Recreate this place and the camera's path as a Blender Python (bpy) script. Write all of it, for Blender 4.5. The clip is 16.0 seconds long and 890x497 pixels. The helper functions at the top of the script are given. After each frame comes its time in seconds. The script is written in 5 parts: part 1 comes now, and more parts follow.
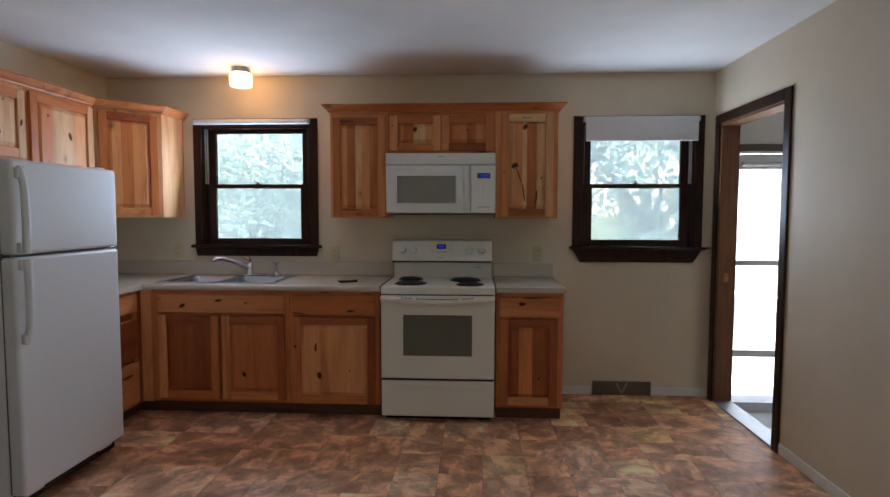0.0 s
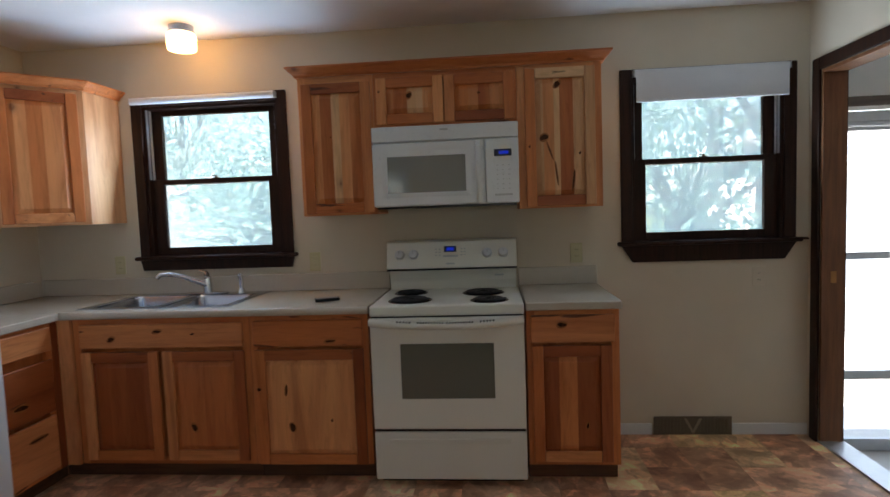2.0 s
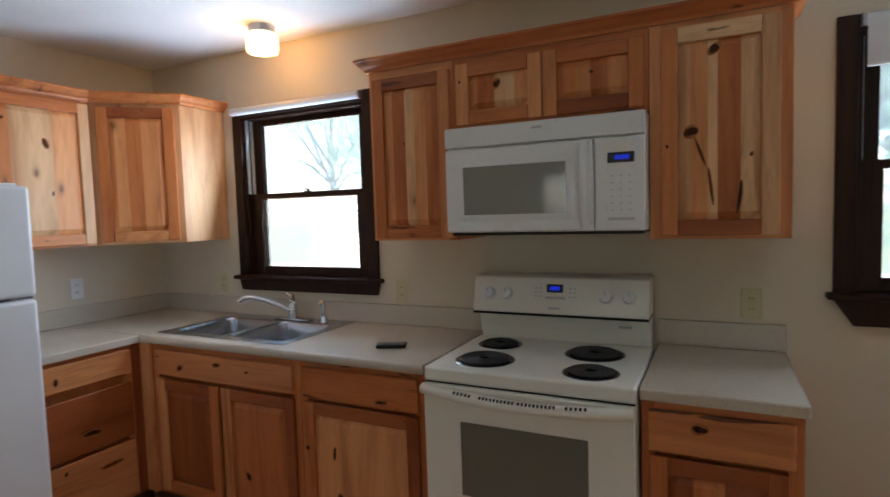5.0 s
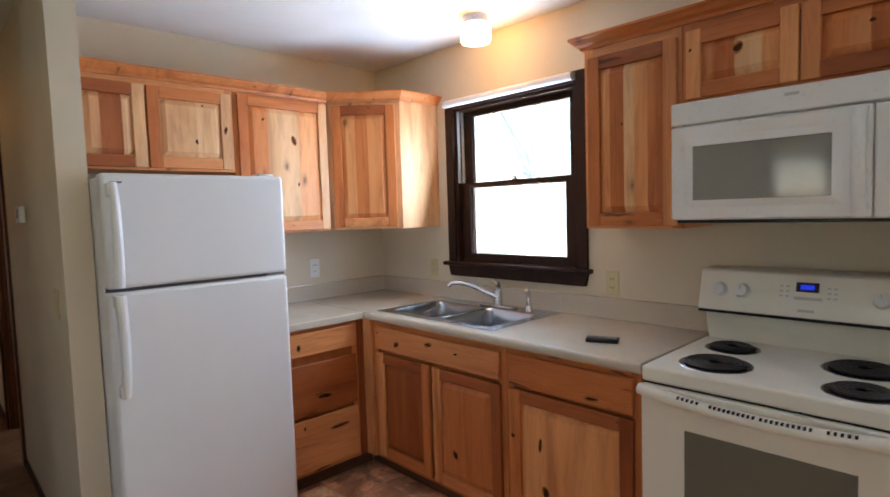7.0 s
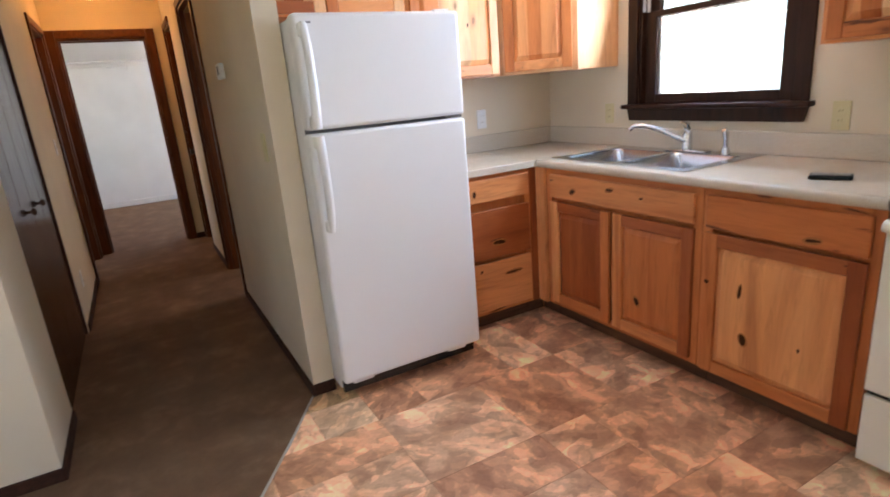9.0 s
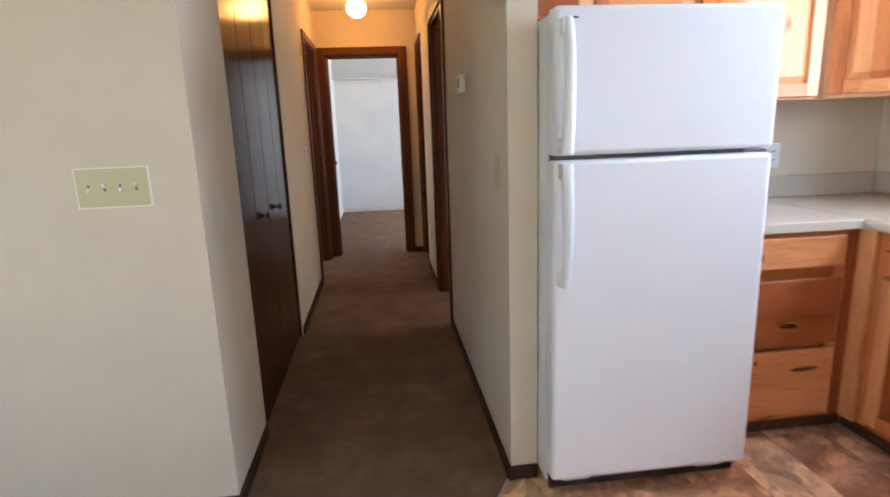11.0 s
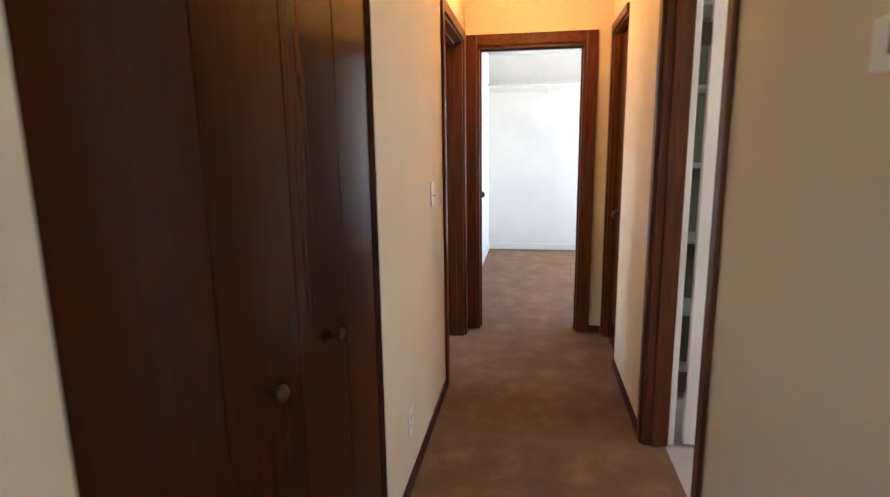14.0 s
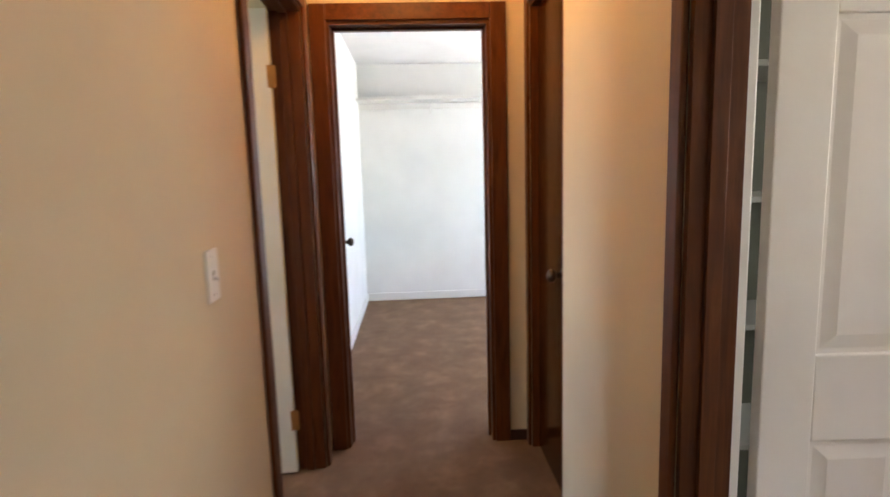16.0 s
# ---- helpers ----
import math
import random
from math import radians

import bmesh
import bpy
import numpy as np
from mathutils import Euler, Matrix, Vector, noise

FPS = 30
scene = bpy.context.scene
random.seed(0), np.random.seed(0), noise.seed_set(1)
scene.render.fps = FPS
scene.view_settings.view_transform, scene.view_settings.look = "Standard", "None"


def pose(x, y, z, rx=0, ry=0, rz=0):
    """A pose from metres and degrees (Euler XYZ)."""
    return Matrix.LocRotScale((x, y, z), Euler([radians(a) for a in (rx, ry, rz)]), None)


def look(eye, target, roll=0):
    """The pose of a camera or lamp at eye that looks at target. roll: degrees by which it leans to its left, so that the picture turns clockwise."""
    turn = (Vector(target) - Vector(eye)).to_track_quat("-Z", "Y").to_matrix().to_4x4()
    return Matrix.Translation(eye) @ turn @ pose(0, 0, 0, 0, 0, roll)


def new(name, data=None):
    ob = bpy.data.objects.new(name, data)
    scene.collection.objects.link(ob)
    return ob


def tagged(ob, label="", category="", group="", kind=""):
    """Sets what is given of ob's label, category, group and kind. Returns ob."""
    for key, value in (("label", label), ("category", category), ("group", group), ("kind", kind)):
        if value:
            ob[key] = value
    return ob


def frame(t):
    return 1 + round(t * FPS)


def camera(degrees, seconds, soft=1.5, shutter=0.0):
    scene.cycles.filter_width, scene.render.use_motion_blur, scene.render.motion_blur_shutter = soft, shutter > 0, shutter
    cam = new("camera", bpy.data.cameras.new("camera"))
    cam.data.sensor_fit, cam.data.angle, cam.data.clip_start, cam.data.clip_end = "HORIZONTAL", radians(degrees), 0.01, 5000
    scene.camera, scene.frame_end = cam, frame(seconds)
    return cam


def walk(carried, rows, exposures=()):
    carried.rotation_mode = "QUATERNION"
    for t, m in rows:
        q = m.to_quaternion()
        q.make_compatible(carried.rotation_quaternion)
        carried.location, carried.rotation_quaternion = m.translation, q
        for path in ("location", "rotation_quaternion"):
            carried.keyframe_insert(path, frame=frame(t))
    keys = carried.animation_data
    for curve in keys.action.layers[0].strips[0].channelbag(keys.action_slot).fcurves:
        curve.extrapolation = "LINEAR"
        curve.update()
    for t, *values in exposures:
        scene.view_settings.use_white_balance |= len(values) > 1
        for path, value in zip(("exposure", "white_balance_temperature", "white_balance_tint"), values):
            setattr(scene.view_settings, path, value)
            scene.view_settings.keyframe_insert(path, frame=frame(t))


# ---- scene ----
cam = camera(77.8, 16.0, shutter=0.4)
EXPOSURES = [(0.0, 2.25, 7200, 22), (1.5, 2.3, 7100, 19), (3.2, 2.12, 6800, 16), (5.5, 2.62, 7350, 20), (7.0, 3.08, 7450, 22), (8.5, 3.5, 7450, 23), (9.3, 3.85, 7500, 25), (10.2, 3.95, 7100, 22), (12.5, 3.95, 6450, 19), (13.0, 4.1, 6250, 17), (13.5, 4.45, 6600, 17), (14.2, 4.7, 6900, 18), (15.0, 4.82, 6950, 18), (16.0, 4.4, 7050, 18)]
PATH = [
    (0, (0.087, 0.108, 1.396), (-0.018, 2.101, 1.27), 0.1),
    (0.5, (0.162, 0.326, 1.366), (-0.042, 2.312, 1.241), -0.1),
    (1, (0.105, 0.583, 1.351), (-0.154, 2.562, 1.232), -0.1),
    (1.5, (-0.044, 0.797, 1.419), (-0.202, 2.785, 1.264), -2.2),
    (2, (0.084, 1.076, 1.375), (-0.087, 3.064, 1.235), -2.1),
    (2.5, (0.186, 1.336, 1.436), (-0.057, 3.314, 1.273), -1.9),
    (3, (0.192, 1.595, 1.381), (-0.05, 3.577, 1.269), -0.8),
    (3.2, (0.191, 1.688, 1.412), (-0.051, 3.67, 1.295), -1.4),
    (5.3, (0.464, 1.973, 1.486), (-0.542, 3.697, 1.367), -1.7),
    (5.5, (0.431, 1.997, 1.475), (-0.649, 3.677, 1.367), -1.7),
    (6, (0.387, 1.973, 1.471), (-0.828, 3.558, 1.361), -1.9),
    (6.5, (0.364, 1.964, 1.466), (-0.974, 3.446, 1.35), -2.0),
    (7, (0.353, 1.956, 1.459), (-1.088, 3.336, 1.324), -1.8),
    (7.5, (0.354, 1.965, 1.431), (-1.171, 3.244, 1.234), -2.8),
    (8, (0.334, 1.951, 1.396), (-1.246, 3.14, 1.102), -3.1),
    (8.5, (0.257, 1.921, 1.355), (-1.379, 2.985, 0.919), -3.1),
    (9, (0.213, 1.846, 1.327), (-1.48, 2.753, 0.769), -4.9),
    (9.5, (0.127, 1.807, 1.334), (-1.581, 2.603, 0.664), -6.4),
    (10, (0.039, 1.846, 1.324), (-1.752, 2.456, 0.679), -5.1),
    (10.2, (-0.016, 1.867, 1.306), (-1.852, 2.408, 0.725), -3.8),
    (12.3, (-1.034, 1.958, 1.348), (-2.998, 1.811, 1.001), -1.5),
    (12.5, (-1.167, 1.948, 1.36), (-3.128, 1.766, 1.012), -1.1),
    (13, (-1.486, 1.934, 1.379), (-3.438, 1.65, 1.046), -0.5),
    (13.5, (-1.83, 1.858, 1.384), (-3.776, 1.558, 1.032), -1.7),
    (14, (-2.153, 1.827, 1.373), (-4.094, 1.52, 1.002), -0.8),
    (14.5, (-2.491, 1.799, 1.376), (-4.427, 1.457, 1.006), 0.4),
    (15, (-2.835, 1.763, 1.379), (-4.783, 1.462, 1.042), -1.9),
    (15.5, (-3.181, 1.765, 1.365), (-5.152, 1.623, 1.059), -2.8),
    (16, (-3.522, 1.806, 1.352), (-5.5, 1.913, 1.077), -1.6),
]
walk(cam, [(t, look(eye, target, roll)) for t, eye, target, roll in PATH], EXPOSURES)

# ---- light ----
SUN_EL, SUN_AZ = 58.0, 250.0
world = bpy.data.worlds.new("sky")
scene.world = world
world.use_nodes = True
wn = world.node_tree.nodes
sky = wn.new("ShaderNodeTexSky")
sky.sky_type, sky.sun_disc = "NISHITA", False
sky.sun_elevation, sky.sun_rotation = radians(SUN_EL), radians(SUN_AZ)
wn["Background"].inputs["Strength"].default_value = 0.15
world.node_tree.links.new(sky.outputs[0], wn["Background"].inputs[0])

sun = new("sun", bpy.data.lights.new("sun", "SUN"))
sun.data.energy, sun.data.angle, sun.data.color = 5.0, radians(0.5), (1.0, 0.95, 0.87)
sun.matrix_world = look((0, 0, 20), (20 * math.sin(radians(70)) / math.tan(radians(SUN_EL)), 20 * math.cos(radians(70)) / math.tan(radians(SUN_EL)), 0))


def window_light(name, eye, target, width, height, watts, color=(0.76, 0.87, 1.0)):
    """An area lamp for the sky's light, at a window or an added opening."""
    lamp = new(name, bpy.data.lights.new(name, "AREA"))
    lamp.data.shape, lamp.data.size, lamp.data.size_y = "RECTANGLE", width, height
    lamp.data.energy, lamp.data.color = watts, color
    lamp.matrix_world = look(eye, target)
    return lamp


YB_OUT, XR_IN = 4.53, 1.93
# Unseen source, added to brighten the cabinet fronts from the south.
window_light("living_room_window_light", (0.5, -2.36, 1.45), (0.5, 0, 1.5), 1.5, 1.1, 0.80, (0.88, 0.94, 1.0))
# Unseen source, added to brighten the west wall, the fridge and the floor.
window_light("living_room_side_light", (XR_IN, -0.6, 1.5), (0, -0.3, 1.3), 1.4, 1.2, 0.3, (0.80, 0.90, 1.0))
window_light("bedroom_window_light", (-8.3, 4.30, 1.5), (-8.3, 2.0, 1.3), 1.3, 1.2, 2.4, (0.54, 0.74, 1.0))
window_light("sink_window_light", (-1.615, 4.295, 1.62), (-1.615, 3.0, 2.00), 0.78, 0.60, 3.5, (0.46, 0.71, 1.0))
window_light("side_window_light", (1.315, 4.270, 1.54), (1.315, 3.0, 1.90), 0.76, 0.56, 2.6, (0.52, 0.75, 1.0))
# Added lamp in an unseen opening, brightens the open bathroom door.
window_light("bathroom_window_light", (-4.2, 4.30, 1.6), (-4.2, 3.0, 1.2), 0.6, 0.6, 0.62, (1.0, 0.95, 0.90))
window_light("back_door_light", (2.525, YB_OUT, 0.85), (2.525, 0, 0.85), 0.82, 1.78, 1.6, (0.72, 0.86, 1.0))
# Added lamp in an unseen opening, brightens the side room's door.
window_light("side_room_window_light", (-5.2, -1.55, 1.5), (-5.2, 0.5, 1.2), 1.0, 1.0, 0.8)


# ---- materials ----
class Nodes:
    """A material and short ways to add nodes to it."""

    def __init__(self, name):
        self.mat = bpy.data.materials.new(name)
        self.mat.use_nodes = True
        self.tree = self.mat.node_tree
        self.bsdf = self.tree.nodes["Principled BSDF"]

    def add(self, kind, **values):
        node = self.tree.nodes.new("ShaderNode" + kind)
        for key, value in values.items():
            node.inputs[key.replace("_", " ")].default_value = value
        return node

    def link(self, a, b):
        self.tree.links.new(a, b)

    def ramp(self, fac, stops):
        node = self.add("ValToRGB")
        while len(node.color_ramp.elements) < len(stops):
            node.color_ramp.elements.new(0.5)
        for e, (at, c) in zip(node.color_ramp.elements, stops):
            e.position, e.color = at, (*c, 1) if len(c) == 3 else c
        self.link(fac, node.inputs[0])
        return node.outputs[0]

    def mix(self, fac, a, b, blend="MIX"):
        node = self.tree.nodes.new("ShaderNodeMix")
        node.data_type, node.blend_type = "RGBA", blend
        for sock, v in ((node.inputs[0], fac), (node.inputs[6], a), (node.inputs[7], b)):
            if isinstance(v, (int, float)):
                sock.default_value = v
            elif isinstance(v, tuple):
                sock.default_value = (*v, 1)
            else:
                self.link(v, sock)
        return node.outputs[2]

    def math(self, op, a, b=0.0):
        node = self.tree.nodes.new("ShaderNodeMath")
        node.operation = op
        for sock, v in zip(node.inputs, (a, b, b)):
            if isinstance(v, (int, float)):
                sock.default_value = v
            else:
                self.link(v, sock)
        return node.outputs[0]

    def coords(self, scale=(1, 1, 1), shuffle=False):
        out = self.add("TexCoord").outputs["Object"]
        if shuffle:
            info = self.add("ObjectInfo")
            shift = self.tree.nodes.new("ShaderNodeVectorMath")
            shift.operation = "MULTIPLY_ADD"
            comb = self.add("CombineXYZ")
            for k in range(3):
                self.link(info.outputs["Random"], comb.inputs[k])
            self.link(comb.outputs[0], shift.inputs[0])
            shift.inputs[1].default_value = (37.0, 53.0, 71.0)
            self.link(out, shift.inputs[2])
            out = shift.outputs[0]
        m = self.add("Mapping", Scale=scale)
        self.link(out, m.inputs[0])
        return m.outputs[0]

    def noise(self, coords, scale, detail=4.0, rough=0.55, warp=0.0):
        n = self.add("TexNoise", Scale=scale, Detail=detail, Roughness=rough, Distortion=warp)
        self.link(coords, n.inputs["Vector"])
        return n.outputs["Fac"]

    def bump(self, height, strength, distance=0.002):
        b = self.add("Bump", Strength=strength, Distance=distance)
        self.link(height, b.inputs["Height"])
        self.link(b.outputs[0], self.bsdf.inputs["Normal"])

    def finish(self, color, rough=0.5, metal=0.0, rough_var=None):
        if isinstance(color, tuple):
            self.bsdf.inputs["Base Color"].default_value = (*color, 1)
        else:
            self.link(color, self.bsdf.inputs["Base Color"])
        if rough_var is None:
            self.bsdf.inputs["Roughness"].default_value = rough
        else:
            r = self.add("MapRange", To_Min=rough, To_Max=rough_var[1])
            self.link(rough_var[0], r.inputs["Value"])
            self.link(r.outputs[0], self.bsdf.inputs["Roughness"])
        self.bsdf.inputs["Metallic"].default_value = metal
        return self.mat


def painted(name, color, rough=0.55, orange_peel=0.25, blotch=0.06):
    n = Nodes(name)
    c = n.coords()
    big = n.noise(c, 1.6, 3)
    dark = tuple(v * (1 - blotch) for v in color)
    lite = tuple(min(1, v * (1 + blotch)) for v in color)
    col = n.ramp(big, [(0.3, dark), (0.7, lite)])
    fine = n.noise(c, 220, 2)
    mid = n.noise(c, 38, 3)
    n.bump(n.math("ADD", n.math("MULTIPLY", fine, 0.5), mid), orange_peel, 0.0012)
    return n.finish(col, rough, rough_var=(mid, min(1, rough + 0.15)))


TONES = {"cream": (0.76, 0.425, 0.215), "honey": (0.75, 0.305, 0.116), "red": (0.60, 0.188, 0.056), "dark": (0.37, 0.096, 0.028)}


def hickory(tone, along, streaks=0.0):
    """Rustic hickory of one tone, with heartwood, wavy grain, pin knots and bark streaks along one axis ('x' or 'z')."""
    n = Nodes(f"{tone}_hickory_{'level' if along == 'x' else 'upright'}")
    stretch = (0.10, 1, 1) if along == "x" else (1, 1, 0.10)
    c = n.coords(stretch, True)
    grain = n.noise(c, 46, 6, 0.65, 0.6)
    broad = n.noise(c, 5.5, 3, 0.5, 1.6)
    info = n.add("ObjectInfo")
    r, g, b = TONES[tone]
    base = n.ramp(info.outputs["Random"], [(0.0, (r * 1.08, g * 1.16, b * 1.22)), (0.5, (r, g, b)), (1.0, (r * 0.86, g * 0.78, b * 0.74))])
    heart = n.ramp(broad, [(0.36, (1.10, 1.13, 1.12)), (0.48, (1, 1, 1)), (0.57, (0.92, 0.86, 0.81)), (0.68, (0.70, 0.57, 0.49))])
    col = n.mix(0.85, base, heart, "MULTIPLY")
    # growth rings: narrow bands bent by the broad figure
    rings = n.math("SINE", n.math("MULTIPLY", n.math("ADD", broad, n.math("MULTIPLY", grain, 0.10)), 95.0))
    col = n.mix(0.14, col, n.ramp(n.math("MULTIPLY_ADD", rings, 0.5), [(0.0, (1, 1, 1)), (0.5, (0.96, 0.92, 0.88)), (1.0, (0.70, 0.56, 0.46))]), "MULTIPLY")
    col = n.mix(0.55, col, n.ramp(grain, [(0.3, (0.66, 0.56, 0.48)), (0.5, (1, 1, 1)), (0.75, (1.08, 1.07, 1.05))]), "MULTIPLY")
    flat = n.add("SeparateXYZ")
    n.link(n.coords((0.5, 1, 1) if along == "x" else (1, 1, 0.5), True), flat.inputs[0])
    plane = n.add("CombineXYZ")
    n.link(flat.outputs[0], plane.inputs[0])
    n.link(flat.outputs[2], plane.inputs[1])
    wob = n.noise(plane.outputs[0], 16, 2)
    vor = n.add("TexVoronoi", Scale=6.0)
    vor.voronoi_dimensions = "2D"
    n.link(plane.outputs[0], vor.inputs["Vector"])
    dist = n.math("ADD", vor.outputs["Distance"], n.math("MULTIPLY", n.math("SUBTRACT", wob, 0.5), 0.16))
    sep = n.add("SeparateColor")
    n.link(vor.outputs["Color"], sep.inputs[0])
    there = n.math("GREATER_THAN", sep.outputs[0], 0.91)
    near = n.ramp(dist, [(0.025, (1, 1, 1)), (0.05, (0.55, 0.55, 0.55)), (0.10, (0.16, 0.16, 0.16)), (0.17, (0, 0, 0))])
    col = n.mix(n.math("MULTIPLY", n.math("MULTIPLY", near, there), 0.75), col, (0.13, 0.038, 0.012))
    if streaks:
        line = n.noise(n.coords((0.14, 1, 1) if along == "x" else (1, 1, 0.14), True), 17, 3, 0.55, 0.9)
        col = n.mix(n.math("MULTIPLY", n.ramp(line, [(0.655, (0, 0, 0)), (0.70, (1, 1, 1))]), streaks), col, (0.075, 0.022, 0.009))
    n.bump(grain, 0.12, 0.001)
    n.bsdf.inputs["Specular IOR Level"].default_value = 0.35
    return n.finish(col, 0.38, rough_var=(grain, 0.54))


def dark_wood(name, dark, lite, along="z", rough=0.3, sheen=0.32):
    n = Nodes(name)
    c = n.coords((0.09, 1, 1) if along == "x" else ((1, 0.09, 1) if along == "y" else (1, 1, 0.09)), True)
    grain = n.noise(c, 40, 5, 0.6, 0.5)
    col = n.ramp(grain, [(0.32, dark), (0.68, lite)])
    n.bump(grain, 0.1, 0.001)
    n.bsdf.inputs["Specular IOR Level"].default_value = sheen
    return n.finish(col, rough, rough_var=(grain, rough + 0.18))


def plain(name, color, rough=0.4, metal=0.0, wear=0.0):
    n = Nodes(name)
    c = n.coords()
    f = n.noise(c, 24, 4)
    col = n.ramp(f, [(0.3, tuple(v * (1 - wear) for v in color)), (0.7, color)])
    return n.finish(col, rough, metal, rough_var=(f, min(1.0, rough + 0.1)))


def glow(name, color, strength, base=(0.8, 0.8, 0.8)):
    n = Nodes(name)
    n.bsdf.inputs["Base Color"].default_value = (*base, 1)
    n.bsdf.inputs["Emission Color"].default_value = (*color, 1)
    n.bsdf.inputs["Emission Strength"].default_value = strength
    return n.mat


def clear_glass(name, tint=(0.97, 0.99, 0.98)):
    n = Nodes(name)
    n.bsdf.inputs["Transmission Weight"].default_value = 1.0
    n.bsdf.inputs["IOR"].default_value = 1.45
    return n.finish(tint, 0.0)


WALL = painted("cream_wall_paint", (0.67, 0.57, 0.43), 0.6)
CEILING = painted("white_ceiling_paint", (0.83, 0.82, 0.80), 0.8, 0.6)
BED_WALL = painted("white_wall_paint", (0.78, 0.77, 0.74), 0.6)
WHITE_TRIM = painted("white_trim_paint", (0.76, 0.74, 0.70), 0.35, 0.08)
WHITE_DOOR = painted("white_door_paint", (0.78, 0.74, 0.69), 0.38, 0.1)
WOOD = {(tone[0], axis): hickory(tone, axis, 0.85 if axis == "x" else 0.0) for tone in TONES for axis in "xz"}
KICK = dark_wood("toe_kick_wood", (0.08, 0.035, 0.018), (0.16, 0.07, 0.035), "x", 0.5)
TRIM_DARK = dark_wood("espresso_window_wood", (0.016, 0.0062, 0.0032), (0.042, 0.0150, 0.0072), "z", 0.36, 0.20)
TRIM_BROWN_Z = dark_wood("walnut_door_trim", (0.066, 0.0180, 0.0045), (0.140, 0.0420, 0.0108), "z", 0.3, 0.22)
TRIM_BROWN_X = dark_wood("walnut_head_trim", (0.066, 0.0180, 0.0045), (0.140, 0.0420, 0.0108), "y", 0.3, 0.22)
JAMB_ORANGE = dark_wood("orange_jamb_wood", (0.13, 0.046, 0.017), (0.23, 0.09, 0.034), "z", 0.4)
BIFOLD = dark_wood("dark_bifold_veneer", (0.042, 0.0110, 0.0024), (0.060, 0.0158, 0.0036), "z", 0.08, 0.10)
BASE_DARK = dark_wood("dark_baseboard", (0.032, 0.012, 0.007), (0.062, 0.024, 0.013), "x", 0.55, 0.2)
APPLIANCE = painted("white_enamel", (0.80, 0.80, 0.78), 0.22, 0.02, 0.015)
FRIDGE_WHITE = painted("textured_white_steel", (0.78, 0.78, 0.78), 0.34, 0.22, 0.02)
BISQUE = painted("off_white_enamel", (0.81, 0.77, 0.67), 0.25, 0.02, 0.02)
PLASTIC_WHITE = plain("white_plastic", (0.76, 0.76, 0.75), 0.3)
IVORY = plain("ivory_plastic", (0.58, 0.51, 0.29), 0.4)
BLACK = plain("black_enamel", (0.012, 0.012, 0.013), 0.18)
COIL = plain("burner_coil", (0.006, 0.006, 0.006), 0.5, 0.0)
CHROME = plain("chrome", (0.62, 0.63, 0.65), 0.16, 1.0)
STEEL = Nodes("brushed_steel")
STEEL = STEEL.finish(STEEL.ramp(STEEL.noise(STEEL.coords((1, 14, 14)), 30, 3), [(0.3, (0.45, 0.46, 0.49)), (0.7, (0.50, 0.51, 0.54))]), 0.24, 1.0)
ALUMINIUM = plain("mill_aluminium", (0.62, 0.63, 0.65), 0.4, 0.8, 0.1)
BRASS = plain("brass", (0.50, 0.24, 0.085), 0.45, 0.8, 0.2)
BRONZE = plain("dark_bronze", (0.06, 0.045, 0.035), 0.35, 0.9)
GREY_SEAM = plain("grey_gasket", (0.10, 0.10, 0.105), 0.6)
OVEN_GLASS = plain("oven_glass", (0.15, 0.148, 0.115), 0.08)
MW_GLASS = plain("microwave_glass", (0.26, 0.25, 0.225), 0.03)
MW_GLASS.node_tree.nodes["Principled BSDF"].inputs["Specular IOR Level"].default_value = 1.0
PRINT = plain("grey_print", (0.54, 0.53, 0.50), 0.5)
DISPLAY = plain("black_display", (0.01, 0.01, 0.015), 0.25)
KNOT = dark_wood("dark_knot", (0.020, 0.007, 0.003), (0.10, 0.032, 0.012), "z", 0.55, 0.1)
KNOT_RING = dark_wood("brown_knot_ring", (0.26, 0.082, 0.026), (0.48, 0.175, 0.058), "z", 0.5, 0.2)
BLUE_DIGITS = glow("blue_display", (0.005, 0.045, 1.0), 0.085, (0.01, 0.01, 0.03))
PHONE = plain("black_phone", (0.008, 0.011, 0.009), 0.42)
PHONE.node_tree.nodes["Principled BSDF"].inputs["Specular IOR Level"].default_value = 0.2
VENT = plain("brown_register", (0.20, 0.165, 0.12), 0.45, 0.4)
BLIND = plain("white_blind_cloth", (0.70, 0.70, 0.70), 0.7, 0.0, 0.04)
GLASS = clear_glass("window_glass")
LAMP_WARM = glow("warm_lamp_glass", (1.0, 0.56, 0.18), 2.2)
HALL_WARM = glow("warm_hall_globe", (1.0, 0.50, 0.15), 3.0)


def laminate():
    n = Nodes("speckled_laminate")
    c = n.coords()
    speck = n.noise(c, 420, 3, 0.7)
    cloud = n.noise(c, 6, 3)
    col = n.ramp(speck, [(0.35, (0.42, 0.345, 0.26)), (0.5, (0.58, 0.50, 0.40)), (0.68, (0.68, 0.60, 0.50))])
    col = n.mix(0.25, col, n.ramp(cloud, [(0.3, (0.85, 0.83, 0.8)), (0.7, (1, 1, 1))]), "MULTIPLY")
    n.bump(speck, 0.05, 0.0005)
    return n.finish(col, 0.17, rough_var=(cloud, 0.27))


COUNTER = laminate()


